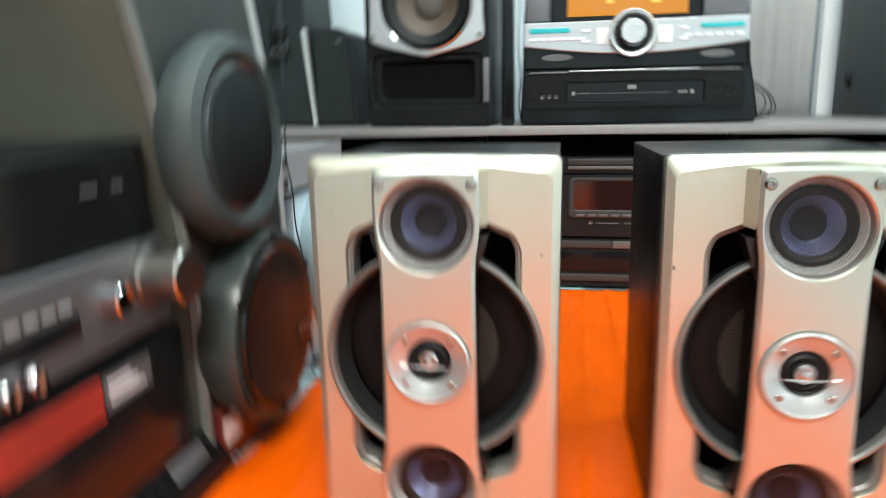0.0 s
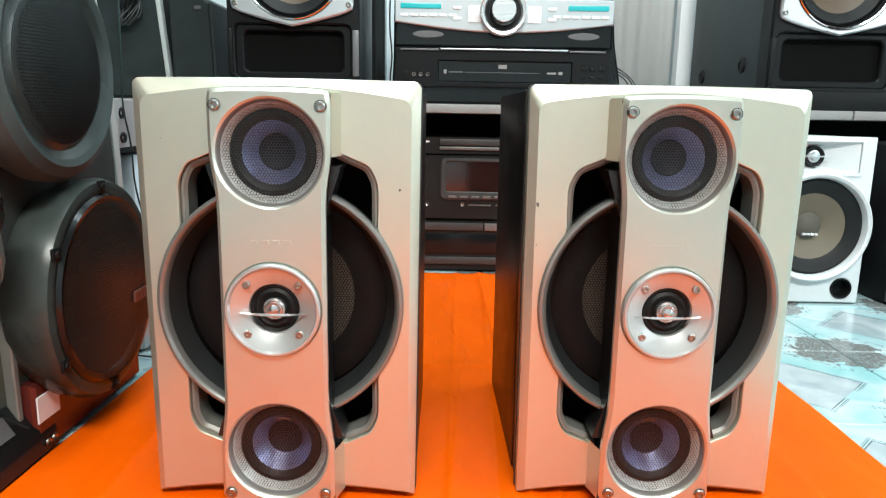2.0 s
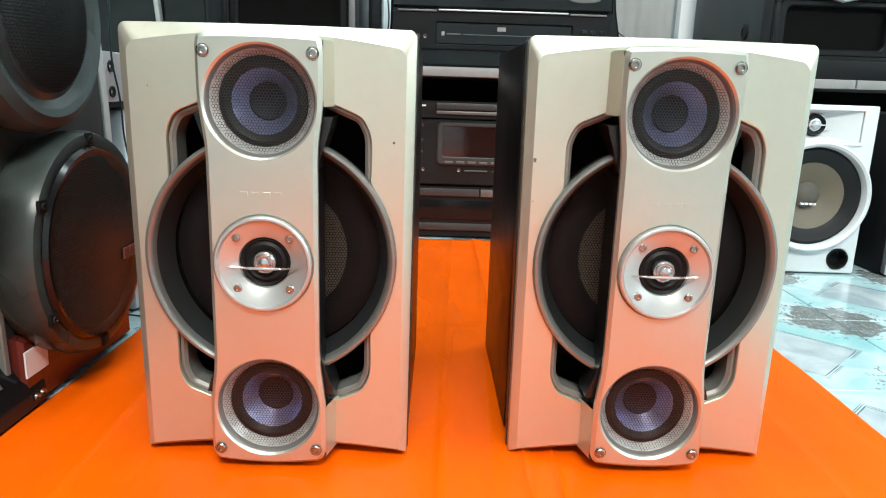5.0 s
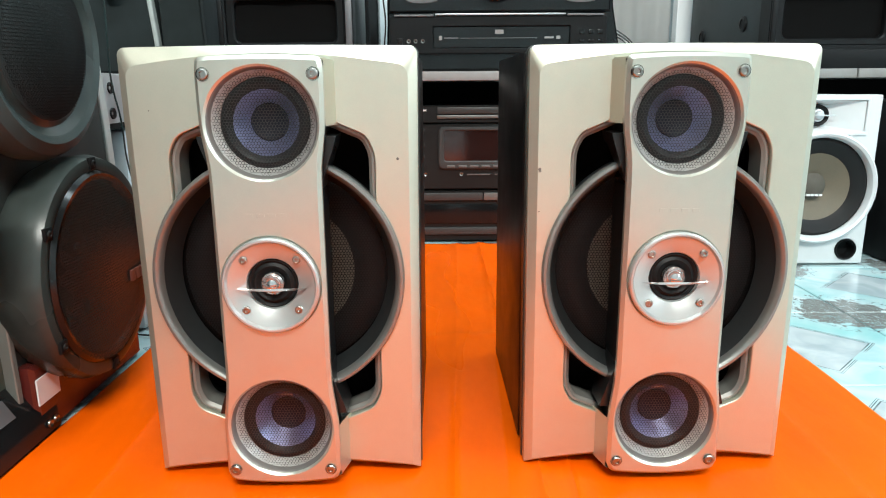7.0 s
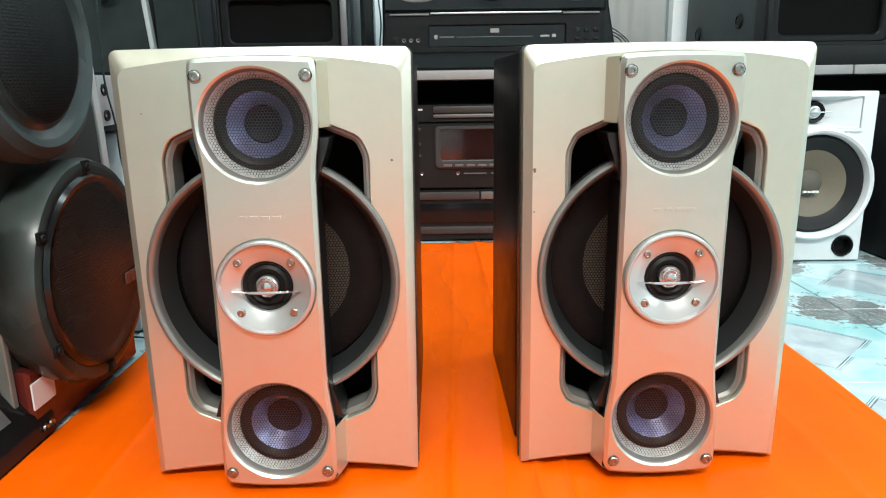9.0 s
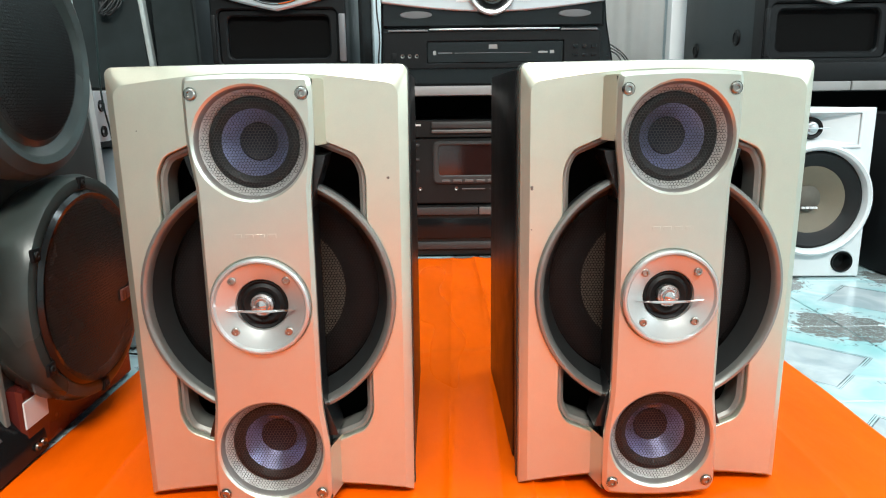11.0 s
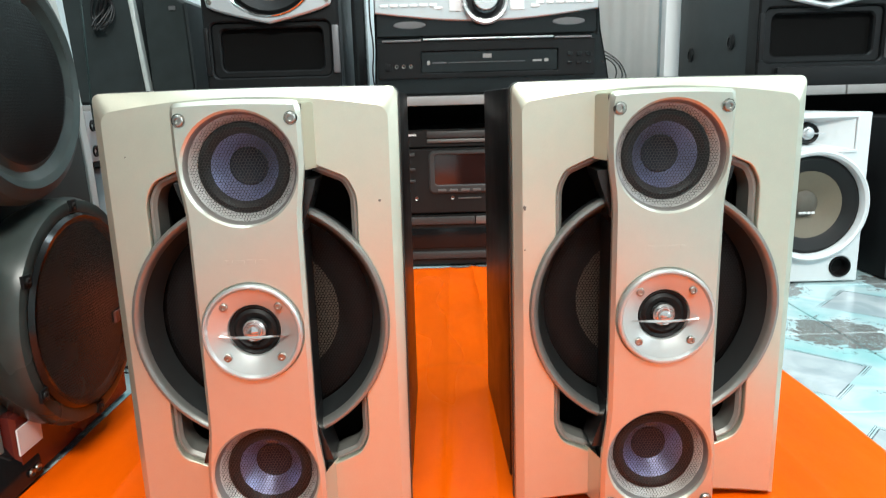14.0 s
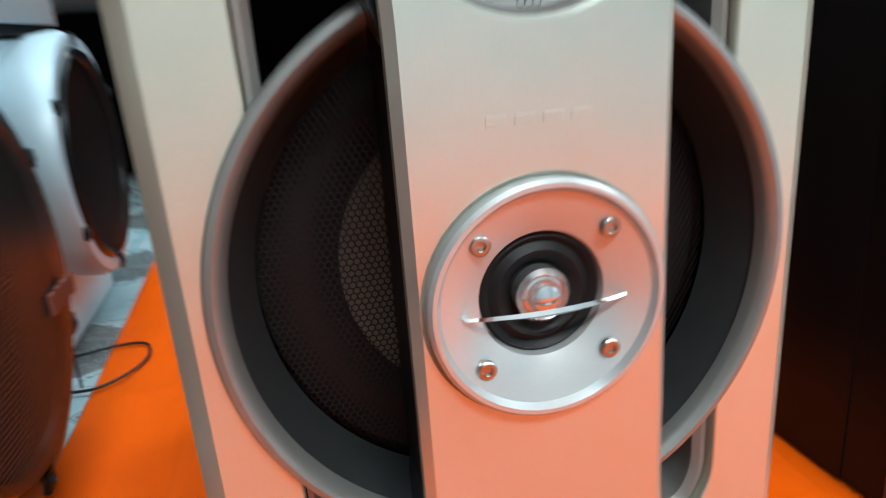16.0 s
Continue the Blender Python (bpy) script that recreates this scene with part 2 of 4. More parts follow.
def tube(name, points, r, mat, parent=None, label="", cyclic=False):
    """A cable through the points."""
    cu = bpy.data.curves.new(name, "CURVE")
    cu.dimensions, cu.bevel_depth, cu.bevel_resolution = "3D", r, 3
    sp = cu.splines.new("NURBS")
    sp.points.add(len(points) - 1)
    for p, c in zip(sp.points, points):
        p.co = (*c, 1)
    sp.use_endpoint_u, sp.order_u, sp.use_cyclic_u = True, 3, cyclic
    cu.materials.append(mat)
    tmp = bpy.data.objects.new(name, cu)
    scene.collection.objects.link(tmp)
    me = bpy.data.meshes.new_from_object(tmp.evaluated_get(bpy.context.evaluated_depsgraph_get()))
    bpy.data.objects.remove(tmp)
    me.shade_smooth()
    ob = new(name, me)
    ob.parent = parent
    if label:
        tagged(ob, label)
    return ob


def screw(x, y, z, r, parent, mat=None, name="screw"):
    """A round-headed screw with a hexagonal socket, facing -y."""
    p = lathe([(r, 0.0), (r * 0.96, -r * 0.35), (r * 0.8, -r * 0.5), (r * 0.5, -r * 0.52), (r * 0.42, -r * 0.2), (0, -r * 0.15)], x, z, 20, None, y)
    return part(name, p, mat or STEEL, parent)


# ---------------------------------------------------------------- the room
def structure(name, bm, mat, label, category):
    return tagged(part(name, bm, mat, None, "", False), label, category, "", "structure")


X0, X1, Y0, Y1, ZC = -1.7, 2.0, -2.6, 1.5, 2.5
structure("floor", box(X0, X1, Y0, Y1, -0.12, -0.006), material("grey_mortar", (0.30, 0.36, 0.36), 0.8, 0, 0.1, 40), "pale mortar bed under glazed floor tiles", "floor")
structure("ceiling", box(X0, X1, Y0, Y1, ZC, ZC + 0.1), material("white_ceiling_paint", (0.75, 0.76, 0.75), 0.8, 0, 0.05, 4), "plain white painted ceiling", "ceiling")
structure("wall_north", box(X0, X1, Y1, Y1 + 0.12, -0.12, ZC), WALL, "pale blue painted wall behind the shelf", "wall")
structure("wall_south", box(X0, X1, Y0 - 0.12, Y0, -0.12, ZC), WALL, "pale blue painted wall", "wall")
# west wall coloured dark to cut fill light on the speaker bevels
structure("wall_west", box(X0 - 0.12, X0, Y0, Y1, -0.12, ZC), material("dim_fill_wall", (0.20, 0.25, 0.25), 0.7, 0, 0.08, 6, 0.2, 120), "west wall, coloured dark to cut the fill light", "wall")
structure("wall_east", box(X1, X1 + 0.12, Y0, Y1, -0.12, ZC), WALL, "pale blue painted wall", "wall")


# ---------------------------------------------------------------- the two silver loudspeakers
def small_driver(parent, name, cz, y, cone, grille):
    d = part(name, lathe([(0.0416, 0.0030), (0.0410, 0.0034), (0.0402, 0.0045), (0.0396, 0.0075), (0.0388, 0.0092), (0.0384, 0.0110)], 0, cz, 64, None, y), DARK_SILVER, parent, "deep taupe rim")
    part("backing_ring", lathe([(0.0390, 0.0086), (0.0378, 0.0102), (0.0360, 0.0128), (0.0336, 0.0160)], 0, cz, 64, None, y), NET_RING, d, "bright ring behind the net")
    part("surround", lathe([(0.0342, 0.0158), (0.0326, 0.0140), (0.0298, 0.0136), (0.0270, 0.0152), (0.0250, 0.0174)], 0, cz, 48, None, y), SURROUND, d)
    part("cone", lathe([(0.0256, 0.0168), (0.0226, 0.0204), (0.0188, 0.0252), (0.0142, 0.0304)], 0, cz, 48, None, y), cone, d)
    part("dust_cap", lathe([(0.0148, 0.0298), (0.0134, 0.0290), (0.0100, 0.0308), (0.005, 0.0320), (0, 0.0323)], 0, cz, 32, None, y), CONE_DUST, d)
    part("grille", hex_mesh(0, cz, 0.0388, 0.0024, 0.00040, lambda r: y + 0.0078 - 0.0016 * (1 - (r / 0.036) ** 2)), grille, d)
    return d


def board_loop(wb, wt, zb, sag, zt, rise, r):
    """Outline of the front board, counter-clockwise: hollow lower edge, arched upper edge, round upper corners."""
    half = [(wb * k / 8, zb + sag * (1 - (k / 8) ** 2)) for k in range(9)]
    half += [(wb + (wt - wb) * q, zb + (zt - r - zb) * q) for q in (0.12, 0.4, 0.75)]
    half += [(wt - r + r * math.cos(radians(15 * k)), zt - r + r * math.sin(radians(15 * k))) for k in range(7)]
    half += [((wt - r) * (1 - k / 8), zt + rise * (1 - (1 - k / 8) ** 2)) for k in range(1, 9)]
    return half + [(-x, z) for x, z in reversed(half[1:-1])]


def bevel_board(outer, front, hole, y0, y_edge, y1):
    """A board whose face lies at y0 inside the loop front and slopes back to y_edge at the loop outer, with a rounded opening."""
    bm = bmesh.new()

    def ring(loop, y):
        return [bm.verts.new((x, y, z)) for x, z in loop]

    def strip(a, b):
        for i in range(len(a)):
            j = (i + 1) % len(a)
            bm.faces.new((a[i], a[j], b[j], b[i]))

    mid = [((x + p) / 2, (z + q) / 2) for (x, z), (p, q) in zip(outer, front)]
    rings = [ring(front, y0), ring(mid, y0 + 0.42 * (y_edge - y0)), ring(outer, y_edge), ring(outer, y1)]
    holes = [ring(inset(hole, -0.0010), y0), ring(inset(hole, -0.0004), y0 + 0.0004), ring(hole, y0 + 0.0012), ring(hole, y1)]
    for rr in (rings, holes):
        for p, q in zip(rr, rr[1:]):
            strip(p, q)
    for loops in ((rings[0], holes[0]), (rings[-1], holes[-1])):
        edges = [bm.edges.get((r[i], r[(i + 1) % len(r)])) for r in loops for i in range(len(r))]
        bmesh.ops.triangle_fill(bm, edges=edges, use_beauty=True, use_dissolve=False)
    return bm


def silver_speaker(m, label, chips):
    s = thing("silver_speaker", m, label, "loudspeaker", "pair of silver speakers on the cloth")
    part("cabinet", box(-0.112, 0.112, 0.042, 0.255, 0.002, 0.3545, 0.0025), VINYL, s, "black vinyl-wrapped cabinet")
    # silver front board with one opening: a disc joined with an upright slot with cut corners
    zc, rw = 0.176, 0.1005
    radii = []
    for i in range(240):
        a = 2 * math.pi * (i + 0.5) / 240
        c1, q1 = abs(math.cos(a)), abs(math.sin(a))
        r = min(0.0800 / max(1e-6, c1), 0.1337 / (0.385 * c1 + 0.923 * q1), 0.1145 / (0.908 * c1 + 0.419 * q1))
        radii.append(max(rw, r))
    hole = []
    for i in range(240):
        a = 2 * math.pi * (i + 0.5) / 240
        r = radii[i] if radii[i] <= rw and radii[i - 2] <= rw and radii[(i + 2) % 240] <= rw else sum(radii[(i + k) % 240] for k in range(-1, 2)) / 3
        hole.append((r * math.cos(a), zc + r * math.sin(a)))
    outer = board_loop(0.1122, 0.1142, 0.0025, 0.0075, 0.3570, 0.0010, 0.006)
    front = board_loop(0.1056, 0.1070, 0.0075, 0.0075, 0.3440, 0.0080, 0.010)
    part("baffle_rim", plate(inset(outer, -0.0010), [hole], 0.0080, 0.0135, 0.0012, 0.0005), RIM_GREY, s, "dark grey rim behind the front board")
    part("baffle", plate(inset(outer, 0.0016), [hole], 0.0133, 0.043, 0.0005, 0.0005), VINYL, s, "black vinyl baffle")
    part("front_board", bevel_board(outer, front, hole, -0.008, -0.0025, 0.012), SILVER, s, "champagne silver front board with bevelled edges", True, 10)
    lip2 = inset(hole, 0.0052)
    part("slot_liner", plate(inset(hole, 0.0004), [lip2], -0.0035, 0.020, 0.0003, 0.0025), SLOT, s, "grey liner inside the slot")
    part("slot_shade", box(-0.104, 0.104, 0.0395, 0.0415, 0.03, 0.325), SHADE_BLACK, s, "near-black sheet for the shade behind the slots")
    # woofer: rolled rim, sloping dark bowl, net and cone
    wf = part("woofer", lathe([(0.1005, 0.014), (0.1012, 0.002), (0.1004, -0.0035), (0.099, -0.0045), (0.0975, -0.0035), (0.0945, 0.001), (0.0900, 0.010), (0.0870, 0.0175), (0.0862, 0.020)], 0, zc, 128, None, -0.006), RUBBER, s, "dark grey woofer bowl")
    part("rim", lathe([(0.1018, 0.001), (0.1017, -0.0042), (0.1006, -0.0062), (0.0985, -0.0066), (0.0965, -0.0054), (0.0950, -0.0030), (0.0940, 0.0006)], 0, zc, 128, None, -0.006), RIM, wf, "thin silver rim")
    part("woofer_surround", lathe([(0.0865, 0.026), (0.078, 0.022), (0.066, 0.023), (0.056, 0.027)], 0, zc, 96, None, -0.003), SURROUND, wf)
    part("woofer_cone", lathe([(0.0572, 0.0255), (0.052, 0.0265), (0.0515, 0.0272), (0.046, 0.0282), (0.0455, 0.0289), (0.040, 0.0296), (0.0395, 0.0302), (0.03, 0.0315), (0, 0.032)], 0, zc, 96, None, -0.003), CONE_BROWN, wf)
    part("woofer_grille", hex_mesh(0, zc, 0.0865, 0.0025, 0.0006, lambda r: 0.0150 - 0.003 * (1 - (r / 0.08) ** 2)), GRILLE, wf)
    # upright pillar with three openings, wider round the end drivers
    prof = []
    for k in range(41):
        z = 0.0165 + (0.3405 - 0.0165) * k / 40
        e = max(math.exp(-((z - 0.325) / 0.045) ** 4), math.exp(-((z - 0.03) / 0.052) ** 4))
        prof.append((0.0420 + 0.0046 * e, z))
    right = [(x, z) for x, z in prof]
    top = [(0.0455, 0.3465), (0.043, 0.3485)] + [(0.038 - 0.0095 * i, 0.3489 + 0.0012 * (1 - ((4 - i) / 4) ** 2)) for i in range(9)] + [(-0.043, 0.3485), (-0.0455, 0.3465)]
    bot = [(-0.044, 0.011), (-0.041, 0.0088)] + [(-0.034 + 0.0085 * i, 0.0078 - 0.002 * (1 - ((4 - i) / 4) ** 2)) for i in range(9)] + [(0.041, 0.0088), (0.044, 0.011)]
    outline = right + top + [(-x, z) for x, z in reversed(right)] + bot
    part("pillar", plate(outline, [circle(0, 0.3008, 0.0412), circle(0, 0.1780, 0.0377), circle(0, 0.0565, 0.0412)], -0.0345, -0.027, 0.0030, 0.0016), SILVER_BAR, s, "satin silver upright pillar")
    part("pillar_core", plate(inset(outline, 0.0022), [circle(0, 0.3008, 0.0416), circle(0, 0.1780, 0.038), circle(0, 0.0565, 0.0416)], -0.0268, 0.012, 0.0005, 0.0005), BLACK, s, "black neck behind the pillar")
    def fair(u):
        u = min(1.0, max(0.0, u))
        return u * u * (3 - 2 * u)

    side = [(0.039 + 0.0145 * max(fair((z - 0.242) / 0.058), fair((0.112 - z) / 0.058)), z) for z in [0.064 + 0.227 * k / 40 for k in range(41)]]
    inner = []
    for x, z in side:
        gap = max([math.sqrt(max(0.0, 0.0402 ** 2 - (z - cz) ** 2)) for cz in (0.3008, 0.0565)] + [0.0375])
        inner.append((gap + 0.0005, z))
    keep = [k for k in range(41) if side[k][0] - inner[k][0] > 0.0004]
    strip_r = [side[k] for k in keep] + [inner[k] for k in reversed(keep)]
    part("pillar_neck", plate(strip_r, [], -0.0225, 0.010, 0.0002), NECK, s, "black fairing behind the pillar")
    part("pillar_neck", plate([(-x, z) for x, z in reversed(strip_r)], [], -0.0225, 0.010, 0.0002), NECK, s, "black fairing behind the pillar")
    for z0, z1, skip in ((0.2985, 0.3474, 0), (0.0092, 0.0555, 2)):
        bl = bmesh.new()
        rows = []
        for y, wx in ((-0.0272, 0.0464), (-0.006, 0.0520), (0.002, 0.0555)):
            rows.append([bl.verts.new((x, y, z)) for x, z in ((-wx, z0), (wx, z0), (wx, z1), (-wx, z1))])
        for p, q in zip(rows, rows[1:]):
            for i in range(4):
                if i != skip:
                    bl.faces.new((p[i], p[(i + 1) % 4], q[(i + 1) % 4], q[i]))
        bmesh.ops.bevel(bl, geom=[e for e in bl.edges if len(e.link_faces) == 2], offset=0.0012, segments=2, affect="EDGES")
        part("pillar_block", bl, SILVER, s, "tapered silver block under the pillar end")
    small_driver(s, "upper_driver", 0.3008, -0.0356, CONE_VIOLET, GRILLE_SILVER)
    small_driver(s, "lower_driver", 0.0565, -0.0356, CONE_VIOLET, GRILLE_SILVER)
    # tweeter: shallow dish, dark throat, chrome dome and cross bar
    tw = part("tweeter", lathe([(0.0379, 0.0040), (0.0378, -0.0022), (0.0366, -0.0034), (0.0352, -0.0034), (0.0345, -0.0022), (0.0337, -0.0010), (0.030, 0.0004), (0.025, 0.0026), (0.0205, 0.0050), (0.0195, 0.008)], 0, 0.1780, 96, None, -0.0360), DISH, s, "round silver tweeter dish")
    part("throat", lathe([(0.0198, 0.0075), (0.0185, 0.0060), (0.0165, 0.008), (0.014, 0.0062), (0.012, 0.0075), (0.009, 0.0105), (0, 0.011)], 0, 0.1780, 64, None, -0.0360), SURROUND, tw, "black ribbed throat")
    part("dome", lathe([(0.0088, 0.009), (0.0088, 0.004), (0.0075, 0.0025), (0.0062, 0.0038), (0.0055, 0.0035), (0.0042, 0.0008), (0.002, -0.0004), (0, -0.0007)], 0, 0.1780, 48, None, -0.0360), material("grey_chrome", (0.55, 0.55, 0.55), 0.22, 0.9, 0.05, 200), tw, "chrome dome")
    bar = bmesh.new()
    n = 16
    for k in range(n + 1):
        u = -1 + 2 * k / n
        x, hh, yy = 0.0262 * u, 0.0011 * (1 - 0.55 * u * u), -0.0387 + 0.0045 * u * u
        for dz, dy in ((-hh, 0.0), (0, -0.0012), (hh, 0.0), (0, 0.0012)):
            bar.verts.new((x, yy + dy, 0.1750 + dz))
    bar.verts.ensure_lookup_table()
    for k in range(n):
        for q in range(4):
            a, b = 4 * k + q, 4 * k + (q + 1) % 4
            bar.faces.new([bar.verts[i] for i in (a, b, b + 4, a + 4)])
    part("cross_bar", bar, CHROME, tw, "thin chrome cross bar")
    for x in (-0.0204, 0.0204):
        for z in (0.1582, 0.1980):
            screw(x, -0.0352, z, 0.0033, tw)
    for x, z in ((-0.0397, 0.3364), (0.0397, 0.3364), (-0.0391, 0.02), (0.0391, 0.02)):
        q = part("screw_cup", lathe([(0.0049, -0.0004), (0.0045, 0.0002), (0.0042, -0.0001), (0.0041, 0.0002)], x, z, 24, None, -0.0345), BLACK, s)
        screw(x, -0.0347, z, 0.0041, s)
    # raised maker's mark reduced to plain bars
    for i in range(4):
        part("badge", box(-0.0165 + 0.0085 * i, -0.0105 + 0.0085 * i, -0.03468, -0.0340, 0.2312, 0.2340, 0.0001, 1), SILVER_BAR, s, "raised plain badge bar", False)
    for x, z, r in chips:
        part("chip", lathe([(r, -0.0002), (r * 0.7, -0.0004), (0, -0.0004)], x, z, 9, None, -0.008), SCUFF, s, "dark chip in the paint")
    for x in (-0.08, 0.08):
        for y in (0.06, 0.23):
            part("foot", lathe([(0.008, 0.0), (0.0075, 0.002), (0, 0.002)], x, 0, 16), BLACK, s).matrix_basis = pose(0, y, 0.002, -90)
    return s


silver_speaker(pose(-0.17, 0, 0.0015, 0, 0, 0.32), "silver-fronted bass loudspeaker with black cabinet on orange cloth", ((0.098, 0.272, 0.0011), (-0.092, 0.31, 0.0005)))
silver_speaker(pose(0.1452, 0.0110, 0.0015, 0, 0, 1.41), "silver-fronted loudspeaker with scuffed edge on orange cloth", ((-0.1052, 0.262, 0.0013), (-0.1050, 0.2605, 0.0010), (-0.1050, 0.228, 0.0006)))

# ---------------------------------------------------------------- cloth
cl = bmesh.new()
NX, NY = 400, 280
for j in range(NY + 1):
    for i in range(NX + 1):
        u, v = i / NX, j / NY
        y = -1.1 + (1.984 + 0.004 * math.sin(9 * u) + 0.003 * math.sin(31 * u)) * v
        xl = -0.421 + 0.004 * math.sin(5.1 * y) + 0.012 * max(0, y - 0.6)
        xr = 0.4005 + 0.003 * math.sin(6.0 * y + 0.5) - 0.05 * max(0.0, y - 0.30)
        x = xl + (xr - xl) * u
        ridge = sum(h * math.exp(-abs((x - c - k * y) / w)) for c, k, w, h in ((0.072, 0.01, 0.0030, 0.0062), (0.046, -0.012, 0.0040, 0.0050), (0.018, 0.03, 0.006, 0.0026), (-0.028, 0.02, 0.005, 0.0030), (0.305, 0.01, 0.006, 0.0022), (-0.33, -0.02, 0.006, 0.0022)))
        ridge *= 0.75 + 0.5 * noise.noise(Vector((x * 4, y * 5, 7.1)))
        ridge += 0.0016 * math.exp(-abs((y - 0.33 - 0.05 * x) / 0.006)) + 0.0014 * math.exp(-abs((y + 0.17 - 0.03 * x) / 0.006))
        wave = 0.0030 * (noise.noise(Vector((x * 9, y * 6, 0.3))) + 0.5 * noise.noise(Vector((x * 25, y * 12, 1.3))))
        cl.verts.new((x, y, 0.0015 + ridge + max(-0.001, wave) * 0.8))
cl.verts.ensure_lookup_table()
for j in range(NY):
    for i in range(NX):
        a = j * (NX + 1) + i
        cl.faces.new([cl.verts[k] for k in (a, a + 1, a + NX + 2, a + NX + 1)])
cloth = tagged(part("ground_cloth", cl, CLOTH), "bright orange tarpaulin cloth spread flat on the tiles", "cloth")
sol = cloth.modifiers.new("thickness", "SOLIDIFY")
sol.thickness, sol.offset = 0.0014, -1


# ---------------------------------------------------------------- shelf
sh = thing("display_shelf", pose(0, 0, 0), "long grey shelf board on dark posts along the wall", "shelf")
part("board", box(-1.3, 0.776, 0.85, 1.42, 0.338, 0.356, 0.002), SHELF, sh)
part("board", box(0.779, 1.6, 0.85, 1.42, 0.338, 0.356, 0.002), SHELF, sh)
# dark sheet added for the shade beneath the shelf
part("shelf_shade", box(-1.3, 1.6, 1.40, 1.42, 0.0, 0.338), SHADE_BLACK, sh, "near-black sheet for the shade under the shelf")
for x in (-1.28, -0.3, 0.36, 1.2):
    part("post", box(x, x + 0.03, 1.3, 1.33, 0.0, 0.338, 0.002), BLACK, sh)

# ribbed white sheet and post on the wall behind the shelf
rib = bmesh.new()
for k in range(81):
    x = 0.38 + 0.21 * k / 80
    d = 0.0035 * math.sin(k * 0.35) * math.sin(k * 0.11 + 1) + 0.004 * math.sin(k * 0.13 + 1)
    for z in (0.356, 1.9):
        rib.verts.new((x, 1.46 + d, z))
rib.verts.ensure_lookup_table()
for k in range(80):
    rib.faces.new([rib.verts[i] for i in (2 * k, 2 * k + 2, 2 * k + 3, 2 * k + 1)])
cur = tagged(part("curtain", rib, CURTAIN), "white ribbed curtain hanging behind the shelf", "curtain")
cur.modifiers.new("thickness", "SOLIDIFY").thickness = 0.002
structure("trim_post", box(0.592, 0.632, 1.40, 1.44, 0.357, 1.9, 0.003), material("white_gloss_paint", (0.78, 0.79, 0.79), 0.35, 0, 0.03, 20), "white painted upright post", "post")


# ---------------------------------------------------------------- shelf speaker pair with silver ring plates
AMBER = material("amber_brown_cone", (0.085, 0.060, 0.040), 0.55, 0.0, 0.15, 300, 0.2, 900)


def ring_speaker(m, label, depth, body):
    s = thing("ring_speaker", m, label, "loudspeaker", "speakers with silver ring plates on the shelf")
    part("cabinet", box(-0.128, 0.128, 0.042, depth, 0.0, 0.46, 0.004), body, s, "charcoal vinyl cabinet")
    part("front_frame", plate(rounded(-0.132, 0.132, 0.001, 0.462, 0.012), [rounded(-0.118, 0.114, 0.045, 0.150, 0.012), circle(0, 0.255, 0.1)], -0.004, 0.044, 0.004, 0.003), BLACK, s, "black moulded front")
    part("port", plate(rounded(-0.118, 0.114, 0.045, 0.150, 0.012), [rounded(-0.102, 0.098, 0.058, 0.138, 0.012)], 0.004, 0.02, 0.002, 0.003), BLACK, s, "black port surround")
    part("port_shade", box(-0.116, 0.112, 0.019, 0.03, 0.047, 0.148), SHADE_BLACK, s)
    part("side_strip", box(0.118, 0.131, -0.009, 0.0, 0.05, 0.14, 0.003), GREY, s, "grey side strip")
    part("side_strip", box(-0.131, -0.121, -0.009, 0.0, 0.05, 0.14, 0.003), BLACK, s, "grey side strip")
    # silver plate: lower edge sags to a blunt point in the middle
    low = [(-0.118 + 0.0118 * i, 0.178 - 0.033 * (1 - abs(i - 10) / 10) ** 0.75) for i in range(21)]
    up = [(x, 0.51 - z) for x, z in reversed(low)]
    part("ring_plate", plate(low + [(0.121, 0.19), (0.118, 0.23), (0.118, 0.28), (0.121, 0.32)] + up + [(-0.121, 0.32), (-0.118, 0.28), (-0.118, 0.23), (-0.121, 0.19)], [circle(0, 0.255, 0.0985, 72)], -0.014, -0.003, 0.003, 0.003), BRIGHT, s, "silver ring plate")
    w = part("woofer", lathe([(0.0985, -0.010), (0.0965, -0.013), (0.094, -0.010), (0.092, 0.004), (0.085, -0.001), (0.076, 0.003), (0.064, 0.011)], 0, 0.255, 72), SURROUND, s)
    part("chrome_ring", lathe([(0.0978, -0.0135), (0.0962, -0.0152), (0.0945, -0.0135)], 0, 0.255, 72), CHROME, w)
    part("cone", lathe([(0.065, 0.010), (0.05, 0.022), (0.03, 0.034)], 0, 0.255, 64), AMBER, w)
    part("dust_cap", lathe([(0.032, 0.032), (0.024, 0.024), (0.012, 0.02), (0, 0.019)], 0, 0.255, 48), CONE_BROWN, w)
    for x in (-0.112, 0.112):
        for z in (0.187, 0.323):
            screw(x, -0.0142, z, 0.0055, s, STEEL)
    return s


ring_speaker(pose(-0.345, 0.87, 0.356), "black shelf loudspeaker with silver ring plate and brown cone", 0.36, BLACK)
big = ring_speaker(pose(0.735, 0.87, 0.356), "charcoal shelf loudspeaker with silver ring plate beside white post", 0.46, CHARCOAL)
for y, z in ((0.13, 0.096), (0.37, 0.084)):
    k = part("side_knob", lathe([(0.017, 0.0), (0.0165, -0.004), (0.011, -0.005), (0.009, -0.003), (0, -0.003)], 0, 0, 24), BLACK, big, "round black side cap")
    k.matrix_basis = pose(-0.128, y, z, 0, 0, -90)

nb = thing("black_speaker", pose(1.01, 0.875, 0.356), "tall black loudspeaker standing beside the charcoal one", "loudspeaker")
